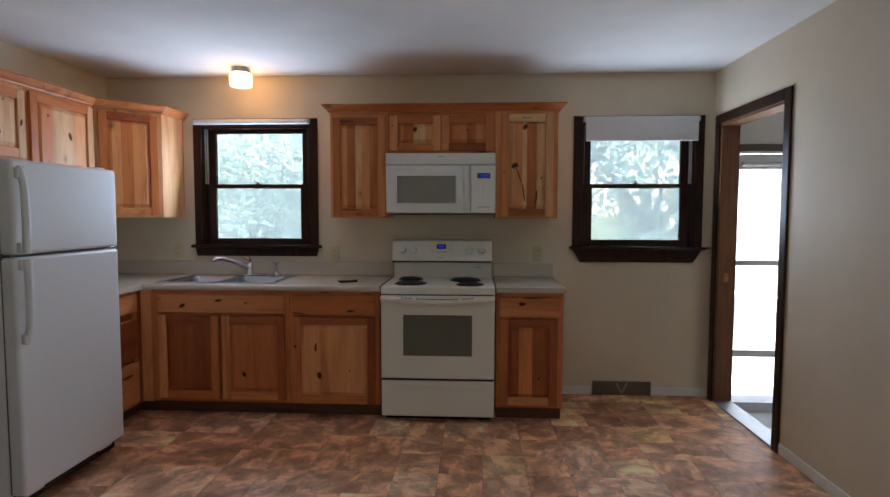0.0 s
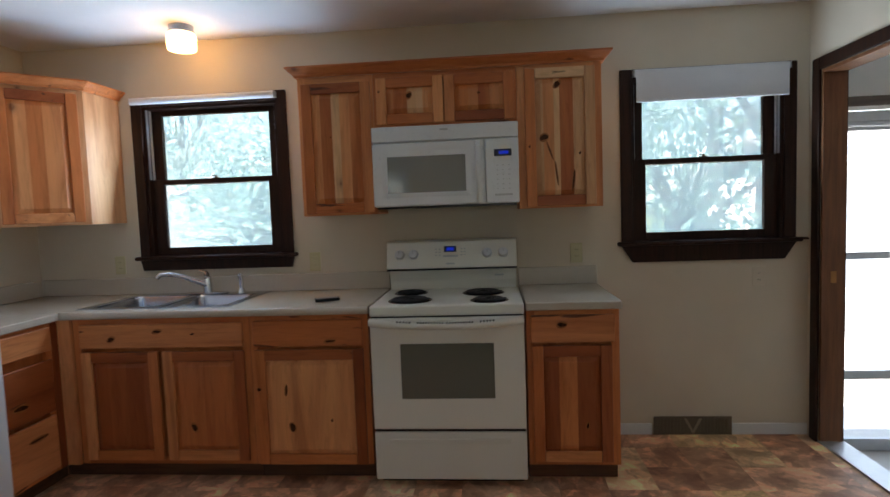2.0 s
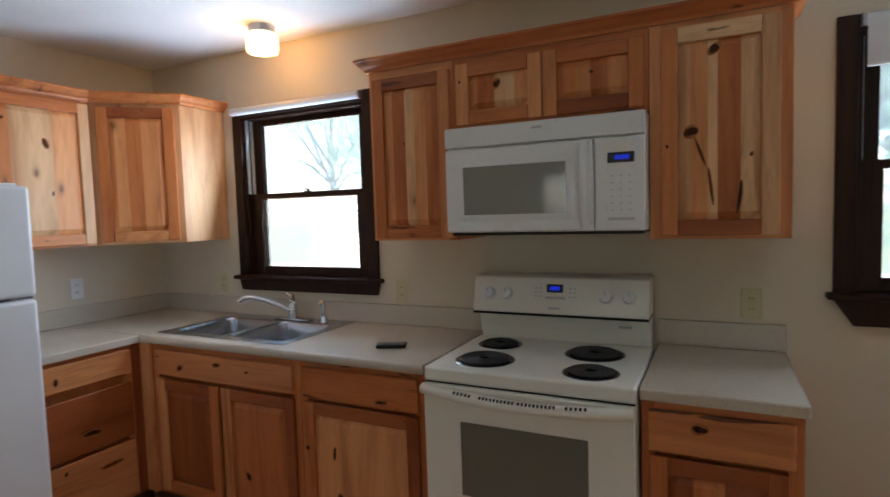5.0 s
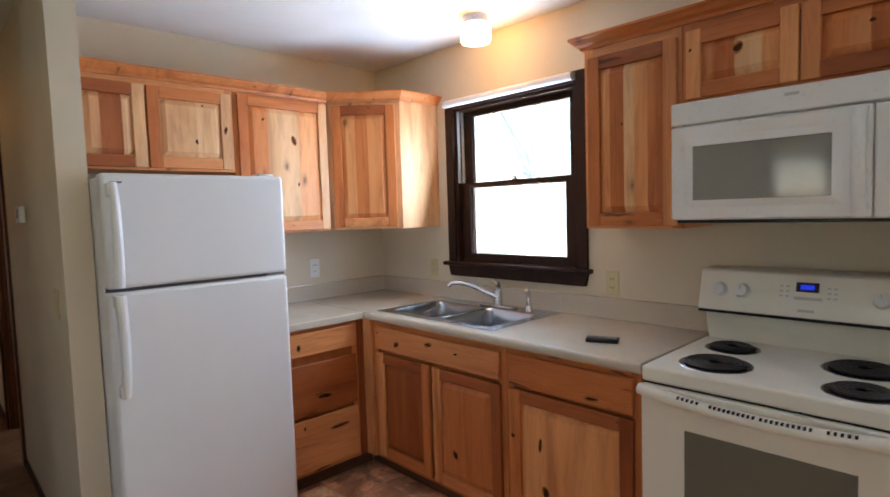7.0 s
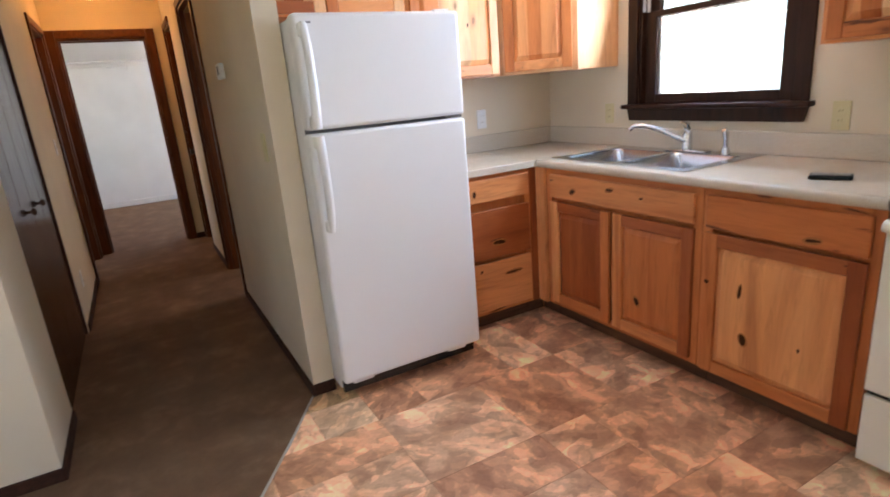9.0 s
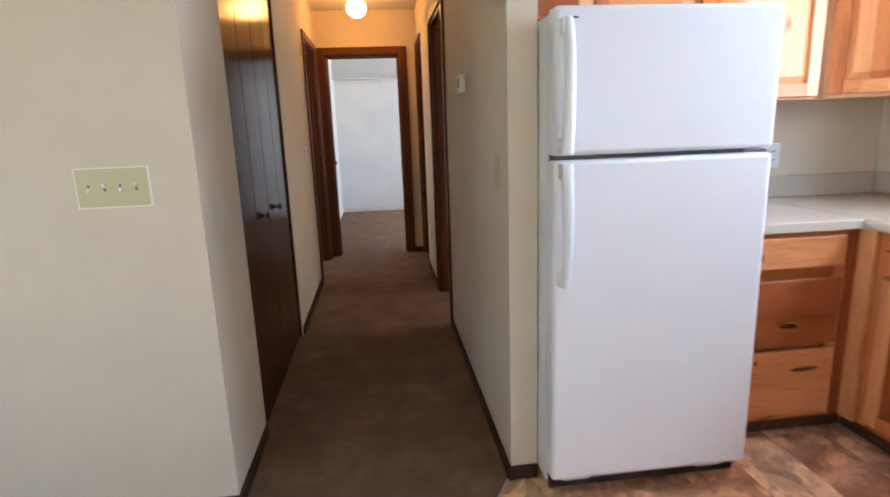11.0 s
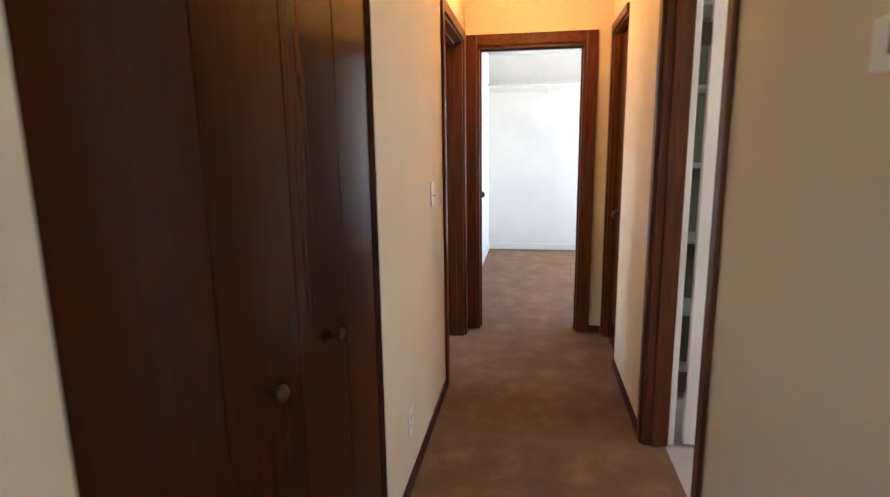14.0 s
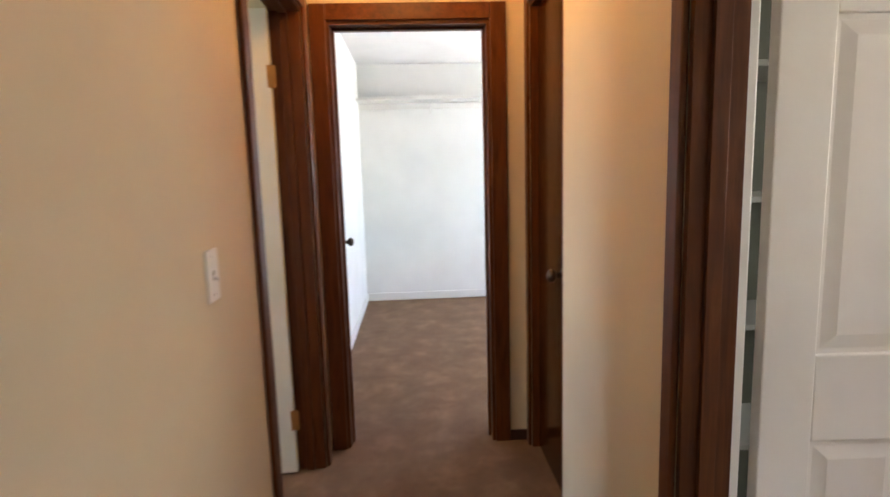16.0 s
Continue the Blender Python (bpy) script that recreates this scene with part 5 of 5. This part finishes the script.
# ---- fridge ----
fridge = thing("fridge", pose(XL, 2.807, 0, 0, 0, 90), "white top-freezer fridge against the hallway wall", "fridge")
FW = 0.3585
FRONT = -0.848
bar("body", (-FW + 0.004, -0.768, 0.045, FW - 0.004, -0.04, 1.625), FRIDGE_WHITE, fridge, "", 0.004)
bar("freezer_door", (-FW, FRONT, 1.208, FW, -0.775, 1.638), FRIDGE_WHITE, fridge, "white freezer door", 0.016, 4)
bar("fridge_door", (-FW, FRONT, 0.095, FW, -0.775, 1.194), FRIDGE_WHITE, fridge, "white fridge door", 0.016, 4)
bar("gasket", (-FW + 0.01, -0.775, 0.10, FW - 0.01, -0.7681, 1.63), GREY_SEAM, fridge, "grey door gasket", 0)
bar("center_strip", (-FW + 0.012, -0.815, 1.1945, FW - 0.012, -0.776, 1.2075), GREY_SEAM, fridge, "grey strip between the doors", 0)
bar("center_hinge", (FW - 0.085, -0.822, 1.196, FW - 0.004, -0.776, 1.206), STEEL, fridge, "steel hinge", 0.001)
# Black here paints in the shadow gap below the fridge door.
bar("grille", (-FW + 0.01, -0.790, 0.030, FW - 0.01, -0.7685, 0.090), BLACK, fridge, "toe grille blackened for the shadow under the door", 0.002)
bar("top_hinge", (FW - 0.09, -0.80, 1.6385, FW - 0.02, -0.70, 1.650), PLASTIC_WHITE, fridge, "white hinge cover", 0.003)
for x in (-FW + 0.08, FW - 0.08):
    bm = bmesh.new()
    add_tube(bm, (x, -0.72, 0.0), (x, -0.72, 0.046), 0.02, 0.016, 14)
    part("foot", bm, GREY_SEAM, fridge, "levelling foot", True)
for x in (-FW + 0.10, FW - 0.12):
    bar("roller_cover", (x - 0.05, -0.815, 0.072, x + 0.05, -0.770, 0.0945), PLASTIC_WHITE, fridge, "white roller cover", 0.003)


def fridge_handle(z0, z1, flip):
    bm = bmesh.new()
    n = 12
    pts, rad = [], []
    for k in range(n + 1):
        f = k / n
        z = z0 + (z1 - z0) * f
        g = f if flip else 1 - f
        out = 0.007 + 0.024 * min(1, (1 - g) * 5) * (0.55 + 0.45 * math.cos(g * 1.3))
        pts.append((-FW + 0.032 + 0.006 * math.sin(g * 2.6), FRONT - out, z))
        rad.append((0.020 - 0.004 * g, 0.016))
    add_path_tube(bm, pts, rad, 14)
    add_box(bm, -FW + 0.013, FRONT - 0.022, z0, -FW + 0.040, FRONT + 0.004, z0 + 0.05, 0.008, 3)
    add_box(bm, -FW + 0.013, FRONT - 0.020, z1 - 0.05, -FW + 0.040, FRONT + 0.004, z1, 0.008, 3)
    part("handle", bm, PLASTIC_WHITE, fridge, "long curved white handle", True)


fridge_handle(1.215, 1.600, True)
fridge_handle(0.800, 1.188, False)
bar("badge", (-FW + 0.030, FRONT - 0.0015, 1.600, -FW + 0.070, FRONT + 0.001, 1.606), GREY_SEAM, fridge, "small dark badge", 0)


# ---- lamps, outlets, register ----
def ceiling_lamp(name, m, label, r, drop, material, globe):
    root = thing(name, m, label, "ceiling light")
    bm = bmesh.new()
    add_tube(bm, (0, 0, -0.032), (0, 0, -0.0005), r * 0.80, r * 0.86, 32)
    add_tube(bm, (0, 0, -0.040), (0, 0, -0.032), r * 0.90, r * 0.90, 32)
    part("base", bm, STEEL, root, "metal base ring", True)
    bm = bmesh.new()
    if globe:
        bmesh.ops.create_uvsphere(bm, u_segments=28, v_segments=18, radius=r, matrix=Matrix.Translation((0, 0, -0.030 - r * 0.92)) @ Matrix.Diagonal((1, 1, 0.95, 1)))
    else:
        prof = [(r * 0.86, -0.040), (r, -0.050), (r * 1.0, -drop + 0.02), (r * 0.93, -drop + 0.005), (r * 0.5, -drop)]
        rings = [[bm.verts.new((q * math.cos(2 * math.pi * i / 32), q * math.sin(2 * math.pi * i / 32), z)) for i in range(32)] for q, z in prof]
        for p, q in zip(rings, rings[1:]):
            for i in range(32):
                bm.faces.new((p[i], p[(i + 1) % 32], q[(i + 1) % 32], q[i]))
        bm.faces.new(rings[-1])
    part("shade", bm, material, root, "lit white glass shade", True)
    return root


ceiling_lamp("ceiling_lamp", pose(-1.612, 4.105, H), "small drum ceiling lamp with lit white glass", 0.078, 0.136, LAMP_WARM, False)
ceiling_lamp("ceiling_lamp", pose(-5.50, 1.80, H), "round glass hallway ceiling lamp, lit", 0.085, 0.2, HALL_WARM, True)


def outlet(m, label="ivory duplex outlet on the wall", switches=0, gangs=1, material=None):
    """A wall plate; local x along the wall, the room towards -y."""
    mat = material or IVORY
    root = thing("light_switch" if switches else "wall_outlet", m, label, "switch" if switches else "outlet")
    w = 0.035 + (gangs - 1) * 0.023
    bar("plate", (-w, -0.006, -0.058, w, -0.0004, 0.058), mat, root, "", 0.003)
    if gangs > 1:
        bar("back_plate", (-w - 0.006, -0.0022, -0.063, w + 0.007, -0.0004, 0.062), BISQUE, root, "pale plate showing behind", 0.001)
    for g in range(gangs):
        x = (g - (gangs - 1) / 2) * 0.046
        if switches:
            if g < switches:
                bar("slot", (x - 0.0035, -0.0068, -0.011, x + 0.0035, -0.0058, 0.011), VENT, root, "dark toggle slot", 0)
                up = 1 if g % 2 else -1
                bm = bmesh.new()
                add_prism(bm, [(x - 0.003, -0.0065, up * 0.003 - 0.0035), (x + 0.003, -0.0065, up * 0.003 - 0.0035), (x + 0.003, -0.0065, up * 0.003 + 0.0035), (x - 0.003, -0.0065, up * 0.003 + 0.0035)], (0, -0.011, up * 0.006))
                part("toggle", bm, PLASTIC_WHITE, root, "white toggle")
        else:
            for z in (-0.020, 0.020):
                bar("socket", (x - 0.015, -0.0078, z - 0.013, x + 0.015, -0.0058, z + 0.013), mat, root, "", 0.002)
                for dx in (-0.006, 0.006):
                    bar("slit", (x + dx - 0.001, -0.0084, z - 0.004, x + dx + 0.001, -0.0077, z + 0.005), BLACK, root, "", 0)
        for z in (-0.042, 0.042) if switches else (0.0,):
            bm = bmesh.new()
            add_tube(bm, (x, -0.0058, z), (x, -0.0072, z), 0.003, 0.003, 10)
            part("screw", bm, mat, root)
    return root


outlet(pose(-0.997, YB, 1.088))
outlet(pose(0.574, YB, 1.095))
outlet(pose(-2.255, YB, 1.100))
outlet(pose(XL, 3.800, 1.117, 0, 0, 90), "white duplex outlet above the counter", 0, 1, PLASTIC_WHITE)
outlet(pose(1.60, YB, 0.93), "cream painted blank plate under the window", 0, 1, WALL)

reg = thing("floor_register", pose(1.225, YB, 0.0), "brown metal wall register at floor level", "register")
bar("frame", (-0.222, -0.018, 0.003, 0.222, -0.0125, 0.112), VENT, reg, "", 0.003)
for k in range(22):
    x = -0.20 + 0.40 * k / 21
    if abs(x) > 0.03:
        bar("slat", (x - 0.004, -0.024, 0.018, x + 0.004, -0.0182, 0.098), VENT, reg, "", 0)
bm = bmesh.new()
add_prism(bm, [(-0.050, -0.026, 0.100), (-0.034, -0.026, 0.100), (0.004, -0.026, 0.022), (-0.004, -0.026, 0.014)], (0, 0.0078, 0))
add_prism(bm, [(0.050, -0.0262, 0.100), (0.034, -0.0262, 0.100), (-0.004, -0.0262, 0.022), (0.004, -0.0262, 0.014)], (0, 0.0078, 0))
part("chevron", bm, plain("tan_metal", (0.42, 0.36, 0.27), 0.4, 0.5), reg, "tan V-shaped lever plate")


# ---- hallway things ----
outlet(pose(-2.12, 1.108, 1.162, 0, 0, 90), "ivory four-gang switch plate with white toggles", 4, 4)
rocker = thing("light_switch", pose(-2.29, HR, 1.142), "ivory plate with two stacked rocker switches", "switch")
bar("plate", (-0.035, -0.007, -0.062, 0.035, -0.0004, 0.062), IVORY, rocker, "", 0.003)
for z, tilt in ((0.026, 0.003), (-0.026, -0.003)):
    bm = bmesh.new()
    add_prism(bm, [(-0.016, -0.0065, z - 0.022), (-0.016, -0.0090 - tilt, z - 0.022), (-0.016, -0.0090 + tilt, z + 0.022), (-0.016, -0.0065, z + 0.022)], (0.032, 0, 0))
    part("rocker", bm, IVORY, rocker, "ivory rocker")
outlet(pose(-4.735, HL, 1.142, 0, 0, 180), "white light switch beside the hallway door", 1, 1, PLASTIC_WHITE)
outlet(pose(-4.15, HL, 0.285, 0, 0, 180), "white outlet low on the hallway wall", 0, 1, PLASTIC_WHITE)
thermo = thing("thermostat", pose(-3.045, HR, 1.507), "small white wall thermostat with a grey display", "thermostat")
bar("body", (-0.058, -0.026, -0.040, 0.058, -0.0004, 0.040), PLASTIC_WHITE, thermo, "", 0.006, 3)
bar("display", (-0.012, -0.0268, -0.018, 0.022, -0.0258, 0.028), GREY_SEAM, thermo, "grey display", 0.0004, 1)
shelf = thing("closet_shelf", pose(-9.35, 1.29, 2.06), "white wall shelf with a hanging rail across the bedroom", "shelf")
bar("board", (0.001, -0.012, 0.0, 0.30, 2.9, 0.022), WHITE_TRIM, shelf, "", 0.003)
bar("cleat", (0.001, -0.012, -0.06, 0.02, 2.9, -0.0006), WHITE_TRIM, shelf, "", 0.002)
bm = bmesh.new()
add_path_tube(bm, [(0.004, 0.72, -0.09), (0.03, 0.72, -0.11), (0.15, 0.72, -0.07), (0.27, 0.72, -0.002)], [0.004] * 4, 8)
part("bracket", bm, WHITE_TRIM, shelf, "white wire bracket", True)
rack = thing("linen_shelf", pose(-5.10, 2.60, 0.0), "linen shelf unit behind the door, back and boards darkened for shade", "shelf")
# Dark green back: the shade of the unlit interior as a colour.
SHADOW_GREEN = plain("shaded_green_back", (0.075, 0.085, 0.06), 0.6, 0, 0.1)
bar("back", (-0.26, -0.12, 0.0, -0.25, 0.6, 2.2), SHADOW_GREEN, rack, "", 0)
# White boards dimmed to grey-green, with the same shade in their colour.
SHELF_SHADE = plain("shaded_shelf_board", (0.30, 0.31, 0.28), 0.6)
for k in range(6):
    bar("board", (-0.249, -0.12, 0.10 + k * 0.38, 0.04, 0.6, 0.118 + k * 0.38), SHELF_SHADE, rack, "", 0.002)


# ---- outdoors ----
bm = bmesh.new()
add_box(bm, -400, -400, -1.4, 400, 400, -0.75)
tagged(new("ground", mesh_of("ground", bm, GRASS)), "sunlit lawn round the house", "", "", "structure")
bm = bmesh.new()
add_box(bm, -24.0, 5.2, -0.755, 16.0, 22.0, -0.73)
tagged(new("driveway", mesh_of("driveway", bm, CONCRETE)), "pale concrete driveway beside the house", "", "", "structure")
bm = bmesh.new()
add_box(bm, 1.9, YB + 0.151, -0.75, 3.3, 5.9, -0.30)
tagged(new("back_step", mesh_of("back_step", bm, CONCRETE)), "concrete step outside the back door", "", "", "structure")


def garage(m, width, depth, height, label):
    root = thing("garage", m, label, "garage")
    bar("wall", (0, 0, 0, width, depth, height), SIDING, root, "white lap siding", 0)
    for k in range(int(height / 0.12)):
        bm = bmesh.new()
        add_prism(bm, [(0, -0.016, 0.12 * k), (0, -0.0005, 0.12 * k), (0, -0.0005, 0.12 * k + 0.119)], (width, 0, 0))
        part("lap", bm, SIDING, root)
    bm = bmesh.new()
    o, rise = 0.4, 1.0
    add_prism(bm, [(-o, -o, height - 0.05), (-o, depth / 2, height + rise), (-o, depth + o, height - 0.05), (-o, depth + o, height + 0.1), (-o, depth / 2, height + rise + 0.15), (-o, -o, height + 0.1)], (width + 2 * o, 0, 0))
    part("roof", bm, SHINGLE, root, "pale shingle roof")
    bar("fascia", (-o, -o - 0.03, height - 0.09, width + o, -o, height + 0.12), WHITE_TRIM, root, "white fascia", 0)


garage(pose(-15.3, 21.0, -0.725, 0, 0, -35), 6.5, 5.0, 2.5, "white sided garage beyond the driveway")
# Added as a sunlit white surface for the bright view through the back door.
garage(pose(7.8, 14.0, -0.725, 0, 0, 8), 7.0, 6.0, 2.7, "added white sided garage that whitens the view out of the back door")


def tree(m, height, spread, seed, leaves=8000):
    rng = random.Random(seed)
    root = thing("tree", m, "leafy green shade tree in the yard", "tree", "yard trees")
    bm = bmesh.new()
    trunk_h = height * 0.42
    add_path_tube(bm, [(0, 0, 0), (0.03, 0.02, trunk_h * 0.5), (0.0, 0.06, trunk_h), (0.1, 0, height * 0.75)], [0.30, 0.22, 0.17, 0.05], 10)
    tips = []
    for k in range(11):
        ang = 2 * math.pi * k / 11 + rng.uniform(-0.3, 0.3)
        reach = spread * rng.uniform(0.45, 0.95)
        z0 = trunk_h * rng.uniform(0.7, 1.2)
        tip = Vector((reach * math.cos(ang), reach * math.sin(ang), z0 + height * rng.uniform(0.05, 0.45)))
        mid = tip * 0.5
        mid.z = z0 + (tip.z - z0) * 0.65
        add_path_tube(bm, [(0, 0, z0), tuple(mid), tuple(tip)], [0.09, 0.055, 0.02], 7)
        tips += [tip, mid, tip * 0.8 + Vector((0, 0, 0.3))]
    part("trunk", bm, BARK, root, "brown trunk and limbs", True)
    tips += [Vector((rng.uniform(-0.4, 0.4) * spread, rng.uniform(-0.4, 0.4) * spread, height * rng.uniform(0.7, 0.98))) for _ in range(12)]
    verts, faces = [], []
    for _ in range(leaves):
        c = rng.choice(tips)
        p = c + Vector((rng.gauss(0, 0.55), rng.gauss(0, 0.55), rng.gauss(0, 0.42)))
        q = Euler((rng.uniform(-1.2, 1.2), rng.uniform(-1.2, 1.2), rng.uniform(0, 6.3))).to_matrix()
        s = rng.uniform(0.045, 0.095)
        b = len(verts)
        verts += [p + q @ Vector(v) * s for v in ((-1, 0, 0), (0, -0.6, 0.12), (1, 0, 0), (0, 0.6, 0.12))]
        faces.append((b, b + 1, b + 2, b + 3))
    me = bpy.data.meshes.new("crown")
    me.from_pydata([tuple(v) for v in verts], [], faces)
    me.materials.append(LEAF)
    ob = new("crown", me)
    ob.parent = root
    tagged(ob, "loose crown of green leaves", "", "", "stuff")


tree(pose(-3.2, 14.2, -0.73), 6.5, 3.0, 3, 6000)
tree(pose(-4.3, 11.2, -0.73, 0, 0, 15), 3.6, 1.5, 31, 4500)
tree(pose(3.3, 10.6, -0.73, 0, 0, 65), 3.6, 1.5, 32, 2200)
tree(pose(-12.5, 23.0, -0.75, 0, 0, 40), 9.0, 3.4, 4)
tree(pose(2.2, 11.2, -0.73, 0, 0, 70), 8.0, 3.2, 5, 6500)
tree(pose(5.5, 12.4, -0.73, 0, 0, 140), 8.5, 3.2, 6, 6500)
tree(pose(-1.2, 19.0, -0.73, 0, 0, 200), 10.0, 4.2, 8)
tree(pose(-18.0, 26.0, -0.75, 0, 0, 20), 11.0, 4.6, 9)
tree(pose(9.0, 24.0, -0.75, 0, 0, 90), 11.0, 4.6, 10)
tree(pose(-2.5, -12.0, -0.75, 0, 0, 90), 8.0, 3.6, 12)
tree(pose(2.5, -14.0, -0.75, 0, 0, 10), 8.0, 3.6, 13)

# ---- floor pieces ----
UNIT = 0.2365
rng = random.Random(21)
x_start, y_start = -2.80 + 0.10, 0.86
nx, ny = int((XR - x_start) / UNIT) + 2, int((YB - y_start) / UNIT) + 2
taken = set()
shapes = {}


def tile_mesh(w, h):
    if (w, h) not in shapes:
        bm = bmesh.new()
        g = 0.0008
        add_box(bm, g, g, -0.004, w - g, h - g, 0.0012)
        shapes[(w, h)] = mesh_of("vinyl_block", bm, VINYL)
    return shapes[(w, h)]


def cut_tile(x0, y0, x1, y1):
    """A block cut along the carpet's edge or a wall."""
    x0, x1, y1 = max(x0, XL + 0.001), min(x1, XR - 0.001), min(y1, YB - 0.001)
    if x1 - x0 < 0.01 or y1 - y0 < 0.01:
        return None
    poly = []
    for k in range(7):
        x = x0 + (x1 - x0) * k / 6
        low = max(y0, edge_y(x) + 0.007) if x > XW else max(y0, HB + 0.002)
        poly.append((x, min(low, y1)))
    if all(y >= y1 - 0.002 for x, y in poly):
        return None
    bm = bmesh.new()
    for (a, ya), (b, yb) in zip(poly, poly[1:]):
        if ya > y1 - 0.002 and yb > y1 - 0.002:
            continue
        f = [bm.verts.new(p) for p in ((a, ya, 0.0012), (b, yb, 0.0012), (b, y1, 0.0012), (a, y1, 0.0012))]
        bm.faces.new(f)
    bmesh.ops.remove_doubles(bm, verts=bm.verts, dist=1e-6)
    return mesh_of("vinyl_block", bm, VINYL)


for j in range(ny):
    for i in range(nx):
        if (i, j) in taken:
            continue
        pick = rng.random()
        w, h = (2, 2) if pick < 0.07 else (2, 1) if pick < 0.23 else (1, 2) if pick < 0.39 else (1, 1)
        while any((i + a, j + b) in taken for a in range(w) for b in range(h)) or i + w > nx or j + h > ny:
            w, h = (1, h) if w > 1 else (1, 1)
            if (w, h) == (1, 1):
                break
        for a in range(w):
            for b in range(h):
                taken.add((i + a, j + b))
        x0, y0 = x_start + i * UNIT, y_start + j * UNIT
        x1, y1 = x0 + w * UNIT, y0 + h * UNIT
        whole = x0 > -2.15 and x1 < XR and y1 < YB and y0 > max(edge_y(x0), edge_y(x1)) + 0.01
        whole = whole or (x0 > XL and x1 < XW and y0 > HB + 0.01 and y1 < YB)
        if whole:
            ob = new("vinyl_block", tile_mesh(w * UNIT, h * UNIT))
            ob.location = (x0, y0, 0)
        else:
            me = cut_tile(x0, y0, x1, y1)
            if me is None:
                continue
            ob = new("vinyl_block", me)
        ob.parent = kitchen_floor
